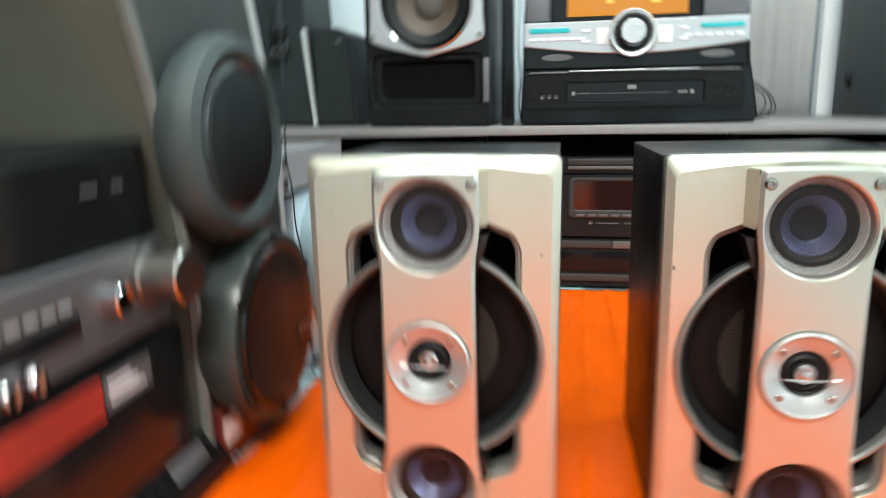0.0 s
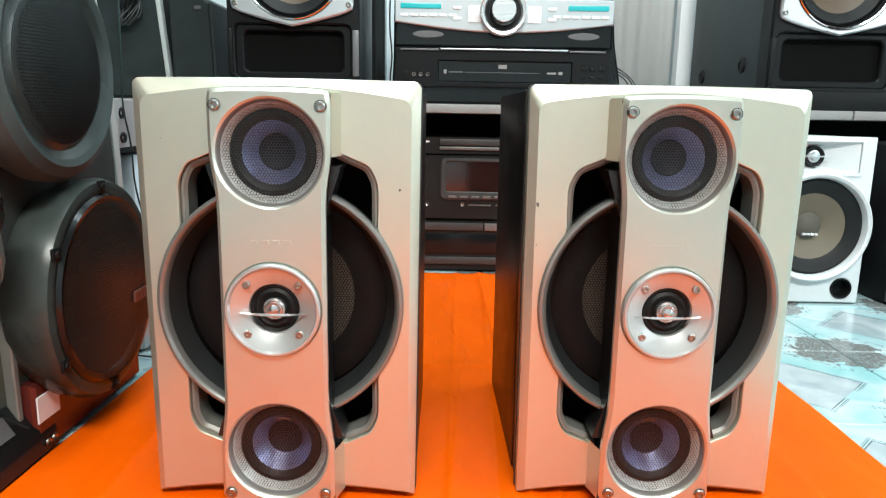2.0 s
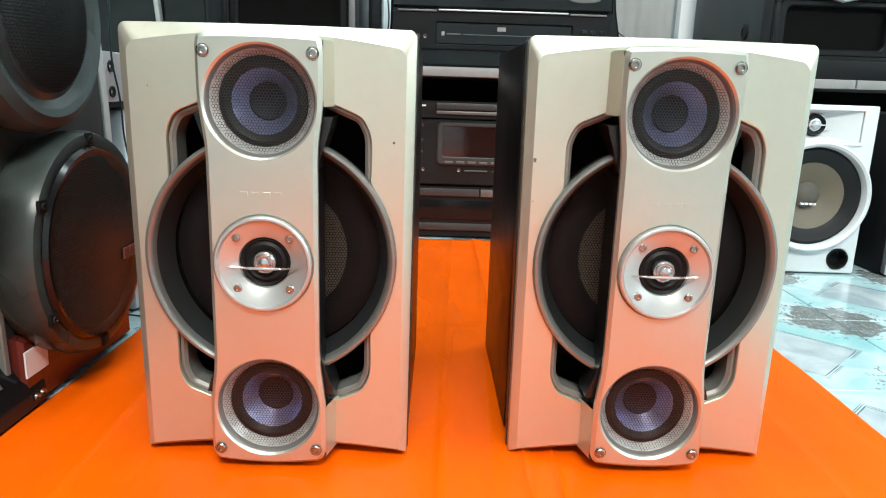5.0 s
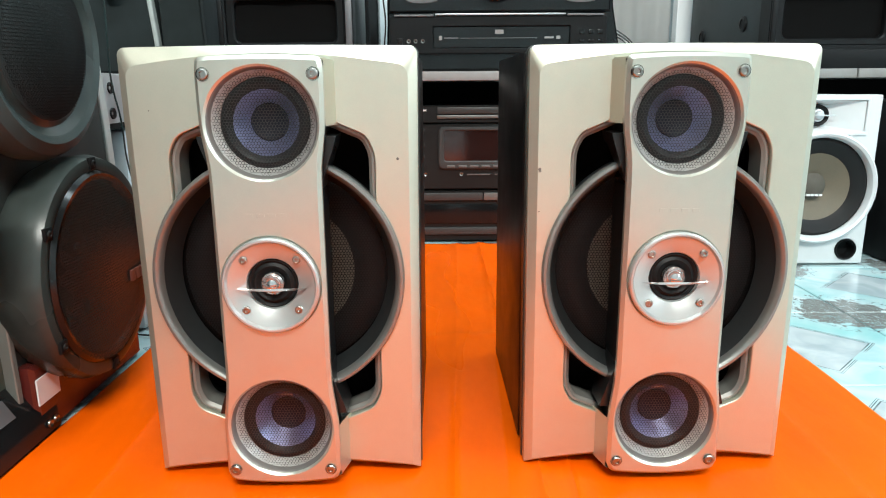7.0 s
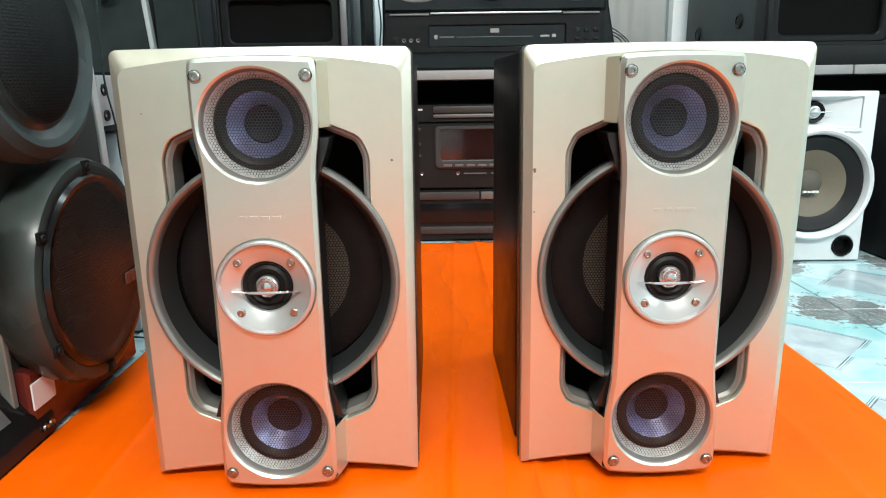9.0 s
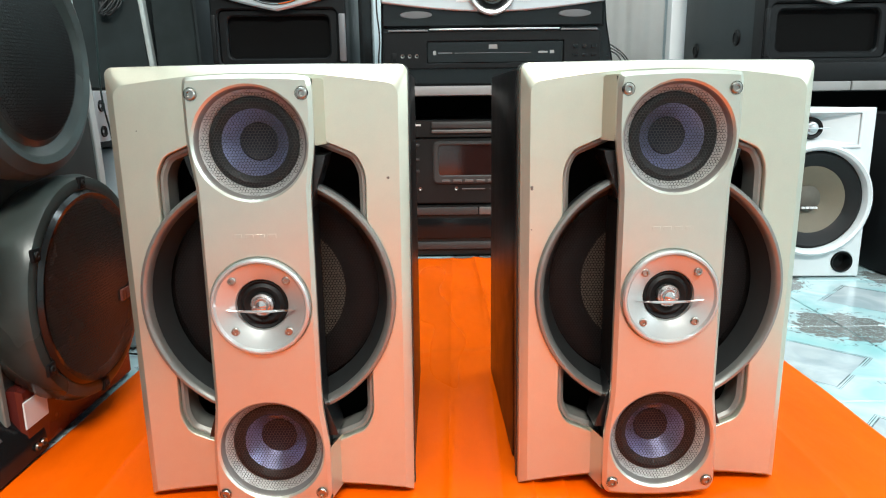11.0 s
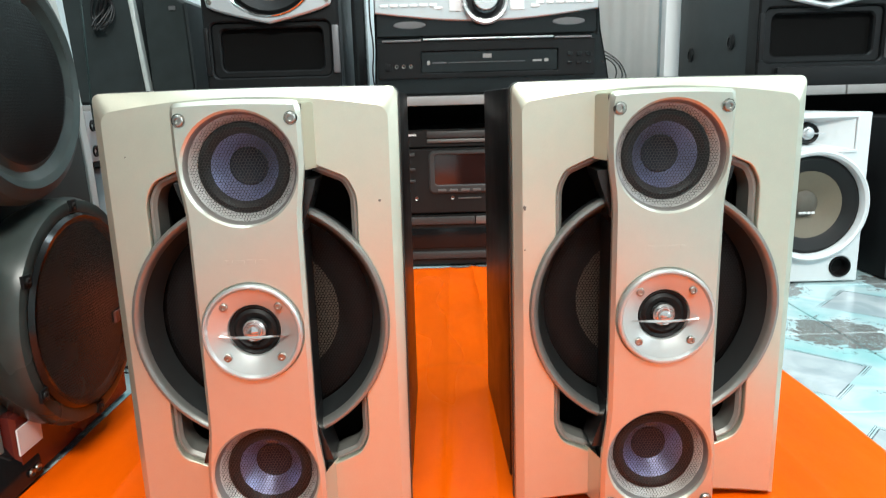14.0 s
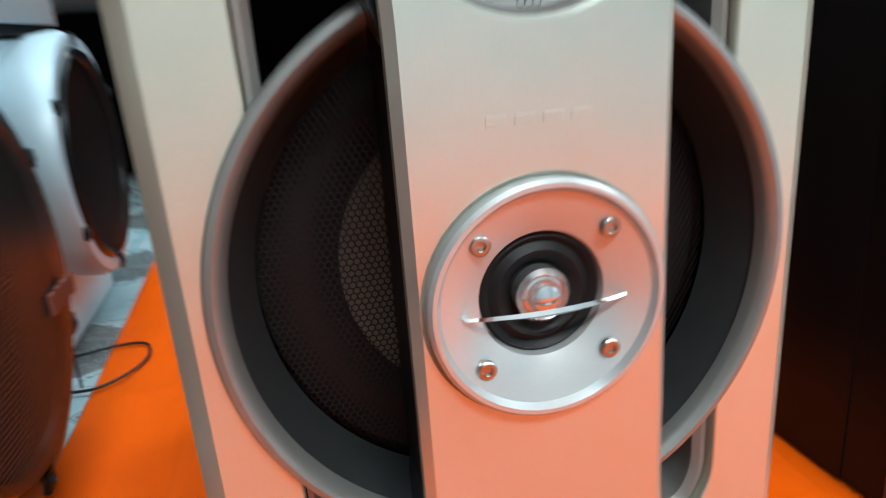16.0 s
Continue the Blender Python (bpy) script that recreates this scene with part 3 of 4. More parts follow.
part("cabinet", box(-0.128, 0.14, 0.012, 0.34, 0.0, 0.47, 0.005), BLACK, nb)
part("front_frame", plate(rounded(-0.128, 0.14, 0.002, 0.468, 0.01), [rounded(-0.10, 0.11, 0.05, 0.15, 0.012)], -0.004, 0.016, 0.004, 0.003), BLACK, nb, "black moulded front")
part("side_strip", box(-0.126, -0.114, -0.008, 0.0, 0.05, 0.22, 0.003), GREY, nb, "grey side strip")
# black board that stands between the left ring speaker and the stereo
bb = thing("black_board", pose(-0.178, 0.90, 0.356), "narrow black board standing on the shelf", "board")
part("panel", box(-0.014, 0.010, 0.0, 0.07, 0.0, 0.46, 0.002), GLOSS, bb)

# ---------------------------------------------------------------- mini stereo on the shelf
hf = thing("mini_stereo", pose(0.0735, 0.87, 0.356), "black and silver mini stereo with orange display on shelf", "stereo")
sidep = [(-0.222, 0.002), (0.238, 0.002), (0.246, 0.012), (0.238, 0.06), (0.226, 0.12), (0.219, 0.2), (0.215, 0.295), (-0.215, 0.295), (-0.219, 0.2), (-0.220, 0.09), (-0.224, 0.012)]
part("case", plate(sidep, [], 0.012, 0.34, 0.004), GLOSS, hf, "glossy black case")
disc = part("disc_unit", plate(rounded(-0.215, 0.212, 0.034, 0.104, 0.004), [rounded(-0.130, 0.140, 0.044, 0.086, 0.002)], 0.0, 0.014, 0.0015, 0.001), BLACK, hf, "black disc player front")
part("tray_door", plate(rounded(-0.129, 0.139, 0.045, 0.085, 0.002), [], 0.002, 0.012, 0.001), GLOSS, disc, "disc tray door")
part("printed_line", box(-0.075, 0.075, 0.0008, 0.0025, 0.0628, 0.0640), GREY_STICKER, disc, "thin printed line", False)
part("printed_mark", box(-0.008, 0.009, 0.0008, 0.0025, 0.0710, 0.0790), SHELF, disc, "small pale disc mark", False)
part("printed_mark", box(-0.118, -0.112, 0.0008, 0.0025, 0.0600, 0.0680), SHELF, disc, "", False)
part("printed_mark", box(-0.108, -0.080, 0.0008, 0.0025, 0.0625, 0.0650), GREY_STICKER, disc, "", False)
part("printed_mark", box(0.090, 0.108, 0.0008, 0.0025, 0.0620, 0.0655), SHELF, disc, "", False)
part("printed_mark", box(0.113, 0.121, 0.0008, 0.0025, 0.0610, 0.0670), SHELF, disc, "", False)
for i in range(3):
    part("jack", lathe([(0.0042, -0.001), (0.0036, -0.002), (0.0025, -0.001), (0, 0.002)], -0.178 + 0.014 * i, 0.058, 16), STEEL, disc)
    part("button", box(0.158 + 0.018 * i, 0.168 + 0.018 * i, -0.002, 0.003, 0.070, 0.078, 0.001), GLOSS, disc)
    part("button", box(0.158 + 0.018 * i, 0.168 + 0.018 * i, -0.002, 0.003, 0.055, 0.060, 0.001), GLOSS, disc)
part("power_button", box(-0.2, -0.19, -0.002, 0.003, 0.05, 0.064, 0.001), BLACK, disc)
part("trim_strip", box(-0.205, -0.128, -0.003, 0.004, 0.1045, 0.108, 0.001), GREY, disc)
part("trim_strip", box(-0.125, 0.13, -0.004, 0.004, 0.1065, 0.1095, 0.001), BRIGHT, disc, "bright thin trim strip")
part("trim_strip", box(0.133, 0.205, -0.003, 0.004, 0.1045, 0.108, 0.001), GREY, disc)
part("black_band", plate([(-0.218, 0.112), (0.218, 0.112), (0.217, 0.168), (-0.217, 0.168)], [], 0.002, 0.02, 0.004), GLOSS, hf, "glossy black band")
for sx in (-0.15, 0.16):
    part("oval_key", lathe([(0.032, 0.0), (0.030, -0.0015), (0.0, -0.002)], 0, 0, 32), GREY, hf).matrix_basis = pose(sx, 0.002, 0.136) @ Matrix.Diagonal((1, 1, 0.22, 1))
# silver control panel with a sagging lower edge
pan = [(-0.216 + 0.0216 * i, 0.158 - 0.018 * math.sin(math.pi * i / 20)) for i in range(21)] + [(0.216, 0.204), (-0.216, 0.204)]
panel = part("control_panel", plate(pan, [], -0.010, 0.016, 0.002), BRIGHT, hf, "bright silver control panel")
for sx in (-1, 1):
    part("teal_strip", box(*sorted((sx * 0.205, sx * 0.125)), -0.012, -0.008, 0.183, 0.193, 0.001), TEAL, panel, "translucent teal strip")
    for i in range(6):
        part("button", box(*sorted((sx * (0.205 - 0.019 * i), sx * (0.19 - 0.019 * i))), -0.0125, -0.008, 0.168, 0.1735, 0.001), LABEL, panel)
    part("button", box(*sorted((sx * 0.085, sx * 0.102)), -0.0125, -0.008, 0.182, 0.188, 0.0015), LABEL, panel)
    part("button", box(*sorted((sx * 0.085, sx * 0.102)), -0.0125, -0.008, 0.162, 0.168, 0.0015), LABEL, panel)
    part("button_plate", box(*sorted((sx * 0.045, sx * 0.072)), -0.0122, -0.008, 0.158, 0.190, 0.001), LABEL, panel)
knob = part("volume_knob", lathe([(0.046, -0.008), (0.046, -0.022), (0.043, -0.026), (0.038, -0.025), (0.035, -0.018)], -0.003, 0.178, 64), KNOB, hf, "large silver volume knob")
part("knob_gap", lathe([(0.037, -0.017), (0.026, -0.016), (0.0245, -0.03)], -0.003, 0.176, 48), SURROUND, knob)
part("knob_cap", lathe([(0.0240, -0.018), (0.0240, -0.036), (0.0225, -0.039), (0.0, -0.0395)], -0.003, 0.180, 48), KNOB, knob, "brushed round knob cap")
scr = part("display", plate(rounded(-0.160, 0.125, 0.206, 0.285, 0.006), [], -0.006, 0.014, 0.002), GLOSS, hf, "black display window")
part("lcd", box(-0.130, 0.100, -0.008, -0.005, 0.213, 0.268, 0.0008), ORANGE_LCD, scr, "glowing orange display")
for x, z, w, h in ((-0.085, 0.247, 0.026, 0.004), (-0.055, 0.236, 0.014, 0.006), (0.03, 0.234, 0.018, 0.014), (-0.02, 0.262, 0.03, 0.003)):
    part("lit_segment", box(x, x + w, -0.0088, -0.0078, z, z + h, 0.0), glowing("yellow_segment", (1.0, 0.7, 0.1), 1.0), scr, "", False)
for sx in (-1, 1):
    part("corner_panel", box(*sorted((sx * 0.165 + (0 if sx < 0 else -0.035), sx * 0.213)), -0.002, 0.014, 0.207, 0.28, 0.003), GREY, hf, "dark blue-grey corner panel")
part("standby_light", lathe([(0.004, 0.0), (0.003, -0.002), (0, -0.0025)], -0.19, 0.262, 16, None, -0.002), RED_LED, hf, "small red standby light")

pl = thing("black_plinth", pose(0.60, 0.866, 0.356), "low black plinth strip in front of the shelf speakers", "plinth")
part("strip", box(0.04, 0.55, -0.012, -0.002, 0.0, 0.036, 0.002), BLACK, pl)
# thin cables beside the stereo
for k, dx in enumerate((0.0, 0.012, 0.02)):
    tagged(tube("cable", [(0.30, 0.95, 0.43 + 0.01 * k), (0.325 + dx, 0.93, 0.425), (0.345 + dx, 0.92, 0.40 - 0.008 * k), (0.335 + dx, 0.92, 0.368), (0.31, 0.96, 0.36)], 0.0014, CABLE), "thin black cable curling beside the stereo", "cable")
tagged(tube("cable", [(-0.155, 0.93, 0.62), (-0.160, 0.92, 0.52), (-0.150, 0.91, 0.45), (-0.158, 0.91, 0.40), (-0.15, 0.92, 0.359)], 0.0016, CABLE), "thin black cable hanging behind the shelf speaker", "cable")

# ---------------------------------------------------------------- graphite receiver stack under the shelf
dk = thing("receiver_stack", pose(0.0, 0.9, 0.0), "graphite cassette receiver in three tiers under the shelf", "stereo")
part("case", box(-0.178, 0.174, 0.012, 0.33, 0.002, 0.289, 0.003), BLACK, dk)
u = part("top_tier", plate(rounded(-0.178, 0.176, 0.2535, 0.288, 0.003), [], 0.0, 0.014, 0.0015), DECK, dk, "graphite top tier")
part("cassette_door", box(-0.05, 0.11, -0.004, 0.003, 0.272, 0.2855, 0.002), SHADED_GREY, u)
part("bright_strip", box(-0.05, 0.115, -0.006, 0.003, 0.2625, 0.2695, 0.002), SHADED_SILVER, u, "bright silver strip")
part("printed_mark", box(-0.095, -0.072, -0.0012, 0.001, 0.2775, 0.281), LABEL, u, "", False)
for x in (0.130, 0.143):
    part("square_button", box(x, x + 0.008, -0.004, 0.002, 0.274, 0.2815, 0.001), SHADED_SILVER, u)
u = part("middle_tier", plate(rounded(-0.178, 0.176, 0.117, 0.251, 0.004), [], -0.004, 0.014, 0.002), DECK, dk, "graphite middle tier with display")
part("display_frame", plate(rounded(-0.048, 0.098, 0.158, 0.246, 0.012), [rounded(-0.036, 0.09, 0.176, 0.238, 0.006)], -0.010, -0.002, 0.003, 0.002), SHADED_GREY, u, "silver-grey rounded display frame")
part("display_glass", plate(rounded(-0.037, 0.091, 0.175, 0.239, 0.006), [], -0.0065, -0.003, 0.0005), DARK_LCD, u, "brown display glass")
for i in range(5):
    part("frame_button", box(-0.03 + 0.024 * i, -0.013 + 0.024 * i, -0.012, -0.008, 0.1625, 0.1675, 0.001), SHADED_SILVER, u)
part("dial_knob", lathe([(0.021, -0.003), (0.0205, -0.013), (0.0185, -0.016), (0, -0.0165)], 0.140, 0.226, 40), SHADED_GREY, u, "round grey dial")
for z in (0.236, 0.206, 0.182):
    part("side_button", box(-0.098, -0.076, -0.008, -0.003, z, z + 0.006, 0.0015), SHADED_GREY, u)
for x in (-0.092, -0.075, 0.0):
    part("round_jack", lathe([(0.004, -0.004), (0.0035, -0.006), (0.0022, -0.005), (0, -0.003)], x, 0.148, 16), STEEL, u)
part("slot_line", box(0.012, 0.06, -0.0065, -0.003, 0.146, 0.1485, 0.0008), SHADED_SILVER, u)
part("slot_line", box(0.07, 0.09, -0.0065, -0.003, 0.146, 0.1485, 0.0008), SHADED_SILVER, u)
for i in range(3):
    part("small_key", box(0.125 + 0.014 * i, 0.135 + 0.014 * i, -0.008, -0.003, 0.186, 0.192, 0.001), SHADED_SILVER, u)
    part("small_key", box(0.125 + 0.014 * i, 0.135 + 0.014 * i, -0.008, -0.003, 0.146, 0.158, 0.001), SHADED_GREY, u)
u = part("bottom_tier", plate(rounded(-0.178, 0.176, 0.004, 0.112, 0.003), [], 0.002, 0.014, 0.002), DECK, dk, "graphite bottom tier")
part("bright_strip", box(-0.17, 0.045, -0.003, 0.004, 0.092, 0.108, 0.002), SHADED_GREY, u)
part("bright_strip", box(0.048, 0.170, -0.004, 0.004, 0.092, 0.108, 0.002), SHADED_SILVER, u, "paler grey strip")
part("foot_strip", box(-0.172, 0.172, -0.005, 0.004, 0.018, 0.034, 0.004), SHADED_GREY, u)
part("drawer", box(-0.16, 0.16, -0.001, 0.004, 0.042, 0.084, 0.001), GLOSS, u)

# ---------------------------------------------------------------- white loudspeaker on the tiles
ws = thing("white_speaker", pose(0.636, 0.69, 0.0), "white bookshelf loudspeaker with tan cone standing on tiles", "loudspeaker")
part("cabinet", box(-0.098, 0.098, 0.036, 0.24, 0.002, 0.307, 0.003), WHITE_BOX, ws)
part("front_board", plate(rounded(-0.099, 0.099, 0.003, 0.308, 0.003), [circle(0.002, 0.145, 0.089, 64), rounded(-0.080, 0.070, 0.244, 0.298, 0.003), circle(0.066, 0.030, 0.0195, 40)], 0.0, 0.038, 0.002, 0.0015), WHITE_BOX, ws)
w = part("woofer", lathe([(0.101, -0.002), (0.100, -0.012), (0.0965, -0.0145), (0.092, -0.012), (0.089, -0.004), (0.0885, 0.004)], 0.002, 0.145, 80), WHITE_BOX, ws, "white woofer ring")
part("surround", lathe([(0.090, 0.002), (0.083, -0.003), (0.074, 0.001), (0.066, 0.004), (0.060, 0.008)], 0.002, 0.145, 72), SURROUND, w)
part("cone", lathe([(0.061, 0.007), (0.045, 0.014), (0.022, 0.024)], 0.002, 0.145, 64), CONE_TAN, w)
part("dust_cap", lathe([(0.0245, 0.021), (0.018, 0.016), (0.009, 0.013), (0, 0.012)], 0.002, 0.145, 40), CONE_BROWN, w)
for i in range(4):
    part("badge", box(-0.012 + 0.0075 * i, -0.0065 + 0.0075 * i, 0.008, 0.0125, 0.128, 0.1315), LABEL, w, "pale plain badge bar", False)
h = bmesh.new()
hv = [[h.verts.new(p) for p in ((-0.080, -0.001, 0.244), (0.070, -0.001, 0.244), (0.070, -0.001, 0.298), (-0.080, -0.001, 0.298))],
      [h.verts.new(p) for p in ((-0.028, 0.016, 0.254), (0.012, 0.016, 0.254), (0.012, 0.016, 0.291), (-0.028, 0.016, 0.291))]]
for i in range(4):
    h.faces.new((hv[0][i], hv[0][(i + 1) % 4], hv[1][(i + 1) % 4], hv[1][i]))
h.faces.new(hv[1])
horn = part("tweeter_horn", h, WHITE_BOX, ws, "white rectangular horn mouth", False)
part("horn_frame", plate(rounded(-0.086, 0.076, 0.238, 0.303, 0.002), [rounded(-0.081, 0.071, 0.2435, 0.2985, 0.002)], -0.004, 0.002, 0.001, 0.001), WHITE_BOX, horn)
part("tweeter_ring", lathe([(0.0195, 0.013), (0.018, 0.006), (0.0135, 0.008), (0.0125, 0.014)], -0.008, 0.2725, 40), BLACK, horn, "black tweeter ring")
part("tweeter_dome", lathe([(0.0118, 0.014), (0.011, 0.008), (0.008, 0.007), (0.006, 0.004), (0, 0.002)], -0.008, 0.2725, 32), BRIGHT, horn)
part("cross_bar", box(-0.036, 0.020, 0.0005, 0.0025, 0.2715, 0.2738, 0.0008), BRIGHT, horn)
part("bass_port", lathe([(0.0195, 0.0), (0.0185, -0.003), (0.0165, -0.001), (0.015, 0.02), (0, 0.022)], 0.066, 0.030, 40), BLACK, ws, "round black bass port")
part("bracket", box(0.047, 0.05, -0.004, 0.002, 0.222, 0.238, 0.0005), WHITE_BOX, ws)

# ---------------------------------------------------------------- black stereo with silver columns beside it
bs = thing("black_stereo", pose(0.787, 0.687, 0.0), "black stereo cabinet with silver front columns on tiles", "stereo")
part("cabinet", box(0.0, 0.22, 0.008, 0.27, 0.002, 0.296, 0.006), BLACK, bs)
part("front_panel", plate(rounded(0.003, 0.217, 0.004, 0.292, 0.004), [], -0.002, 0.01, 0.002), GREY, bs)
part("column", box(0.006, 0.030, -0.010, 0.0, 0.10, 0.24, 0.004), BRIGHT, bs, "silver front column")
part("column", box(0.006, 0.018, -0.008, 0.0, 0.028, 0.096, 0.003), SHELF, bs, "grey lower column")
part("plinth", box(0.004, 0.216, -0.006, 0.0, 0.004, 0.024, 0.002), LABEL, bs, "pale plinth")
part("cap", box(0.008, 0.216, -0.006, 0.0, 0.25, 0.29, 0.002), SHELF, bs)
for z in (0.112, 0.124, 0.165, 0.178, 0.192):
    part("knob", lathe([(0.005, -0.009), (0.0045, -0.014), (0, -0.0145)], 0.026, z, 20), CHROME, bs)

# ---------------------------------------------------------------- slim speakers at the back
ss = thing("slim_speaker", pose(-0.725, 1.0, 0.356), "slim black tower loudspeaker on the shelf behind cable", "loudspeaker", "slim black speakers on the shelf")
part("cabinet", plate([(-0.076, 0.002), (0.074, 0.002), (0.050, 0.54), (-0.105, 0.54)], [], 0.006, 0.2, 0.004), CHARCOAL, ss)
part("cloth_front", plate([(-0.072, 0.006), (0.070, 0.006), (0.046, 0.534), (-0.100, 0.534)], [], -0.004, 0.008, 0.003), FELT, ss, "black cloth front")
part("edge_strip", plate([(0.0735, 0.004), (0.0835, 0.004), (0.0640, 0.225), (0.0540, 0.225)], [], -0.006, 0.012, 0.002), PALE_TRIM, ss, "pale silver edge strip")
ss = thing("slim_speaker", pose(-0.593, 1.0, 0.356, 0, -1.5, 0), "short slim black loudspeaker on the shelf", "loudspeaker", "slim black speakers on the shelf")
part("cabinet", plate([(-0.048, 0.002), (0.048, 0.002), (0.046, 0.208), (0.02, 0.225), (-0.046, 0.236)], [], 0.004, 0.18, 0.004), CHARCOAL, ss)
part("cloth_front", plate([(-0.044, 0.008), (0.044, 0.008), (0.042, 0.204), (0.018, 0.22), (-0.042, 0.23)], [], -0.003, 0.006, 0.002), FELT, ss)
part("badge", box(0.012, 0.026, -0.005, -0.002, 0.192, 0.2), GREY_STICKER, ss, "", False)
rng = random.Random(4)
coil = []
for k in range(90):
    a = 0.55 * k
    coil.append((-0.722 + 0.022 * math.sin(a) * (0.7 + 0.5 * rng.random()), 0.982 + 0.008 * math.sin(k), 0.545 + 0.038 * math.cos(a * 0.93) + 0.01 * rng.random()))
tagged(tube("coiled_cable", [(-0.735, 0.985, 0.75)] + coil + [(-0.725, 0.985, 0.72)], 0.002, CABLE), "coiled black cable hung over the slim speaker", "cable")

# ---------------------------------------------------------------- black tower with two bulging woofers beside the cloth
def bulge(parent, cx, cz, r, front, grille_mat, body_mat, screws, name="woofer"):
    """A woofer on a protruding basket that faces -y, with its rim, dished net and screws."""
    w = part(name, lathe([(r * 0.93, 0.0), (r * 1.0, front * 0.35), (r * 1.02, front * 0.75), (r * 0.985, front * 0.97), (r * 0.93, front), (r * 0.875, front * 0.97)], cx, cz, 72), body_mat, parent)
    part("bulge_rim", lathe([(r * 0.88, front * 0.99), (r * 0.85, front * 1.07), (r * 0.80, front * 1.03), (r * 0.78, front * 0.95)], cx, cz, 64), GLOSS, w)
    part("backing", lathe([(r * 0.84, front * 0.90), (r * 0.5, front * 0.45), (r * 0.3, front * 0.3), (0, front * 0.35)], cx, cz, 48), SURROUND, w)
    part("net", hex_mesh(cx, cz, r * 0.84, 0.0034, 0.0012, lambda q: front * (1.02 + 0.22 * (1 - (q / r) ** 2))), grille_mat, w)
    for k in range(screws):
        a = radians(90 + 360 * k / screws)
        x, z = cx + 0.945 * r * math.cos(a), cz + 0.945 * r * math.sin(a)
        q = part("screw_pad", box(x - 0.006, x + 0.006, front - 0.0015, front + 0.002, z - 0.006, z + 0.006, 0.001), BLACK, w)
        screw(x, front - 0.0012, z, 0.0035, w, DECK)
    return w


tw = thing("tower_speaker", pose(-0.435, 0.145, 0.0, 0, 0, 90), "black tower loudspeaker with two bulging woofers beside cloth", "loudspeaker")
NEAR = [(-0.098, 0.002), (-0.100, 0.10), (-0.101, 0.20), (-0.110, 0.267), (-0.126, 0.35), (-0.149, 0.44), (-0.178, 0.53), (-0.222, 0.655)]
FAR = [(0.134, 0.002), (0.136, 0.10), (0.137, 0.20), (0.133, 0.285), (0.124, 0.37), (0.100, 0.465), (0.072, 0.55), (0.030, 0.655)]
part("cabinet", plate(FAR + NEAR[::-1], [], 0.0, 0.30, 0.005), TOWER_BODY, tw, "dusty black leaning tower cabinet")
# near side coloured lighter olive for the room reflected in it
part("side_panel", plate(NEAR + [(x - 0.0025, z) for x, z in NEAR[::-1]], [], 0.008, 0.295, 0.0004), material("reflected_olive_gloss", (0.085, 0.09, 0.072), 0.2, 0, 0.25, 8), tw, "glossy side panel with the room's reflection in its olive grey")
part("edge_trim", plate([(x + 0.003, z) for x, z in NEAR] + [(x - 0.0045, z) for x, z in NEAR[::-1]], [], -0.004, 0.006, 0.001), TRIM_GREY, tw, "grey corner trim")
part("edge_trim", plate([(x + 0.005, z) for x, z in FAR] + [(x - 0.009, z) for x, z in FAR[::-1]], [], -0.003, 0.008, 0.001), PALE_TRIM, tw, "pale silver corner trim")
lw = bulge(tw, -0.004, 0.150, 0.112, -0.048, TOWER_NET, TOWER_RUBBER, 6, "lower_woofer")
for i in range(4):
    part("badge", box(0.026 + 0.011 * i, 0.034 + 0.011 * i, -0.0615, -0.059, 0.125, 0.137, 0.0005), material("dull_red_print", (0.16, 0.05, 0.035), 0.5), lw, "dull red plain badge bar", False)
uw = part("upper_woofer", lathe([(0.098, 0.0), (0.107, -0.016), (0.108, -0.031), (0.103, -0.041), (0.093, -0.046), (0.086, -0.043)], -0.050, 0.372, 72), TOWER_COVER, tw, "dark upper woofer basket with lens haze in its colour")
part("bulge_rim", lathe([(0.087, -0.0435), (0.082, -0.0400), (0.078, -0.0375), (0.074, -0.0390), (0.071, -0.0420)], -0.050, 0.372, 64), TOWER_RUBBER, uw)
part("cover", lathe([(0.072, -0.0415), (0.060, -0.0470), (0.040, -0.0530), (0.020, -0.0560), (0, -0.0570)], -0.050, 0.372, 64), FELT, uw, "dark domed cover")
part("net", hex_mesh(-0.050, 0.372, 0.070, 0.0034, 0.0010, lambda q: -0.0425 - 0.0160 * (1 - (q / 0.072) ** 2)), GRILLE, uw)
part("paper_tag", box(-0.092, -0.056, -0.0157, -0.0141, 0.036, 0.062), LABEL, tw, "torn white paper tag", False)
part("base_panel", plate([(-0.092, 0.003), (0.128, 0.003), (0.128, 0.075), (-0.094, 0.075)], [], -0.014, 0.001, 0.004), CLOTH_REFLECTION, tw, "glossy base panel with red cloth reflection in its colour")

# ---------------------------------------------------------------- white basket speaker and silver amplifier behind the tower
wb = thing("pale_woofer_speaker", pose(-0.452, 0.47, 0.0, 0, 0, 90), "dark speaker with pale blue woofer basket beside cloth", "loudspeaker")
part("cabinet", box(-0.11, 0.13, 0.0, 0.30, 0.002, 0.275, 0.005), material("pale_blue_cabinet", (0.55, 0.66, 0.70), 0.45, 0, 0.12, 20), wb, "pale blue cabinet")
bw = bulge(wb, 0.0, 0.17, 0.108, -0.045, GRILLE, material("pale_blue_basket", (0.36, 0.46, 0.50), 0.4, 0.1, 0.05, 60), 6)
am = thing("silver_amplifier", pose(-0.44, 0.40, 0.279, 0, 0, 90), "silver amplifier with dark sockets resting on a speaker", "amplifier")
part("chassis", box(-0.11, 0.16, 0.004, 0.16, 0.008, 0.066, 0.003), SHELF, am)
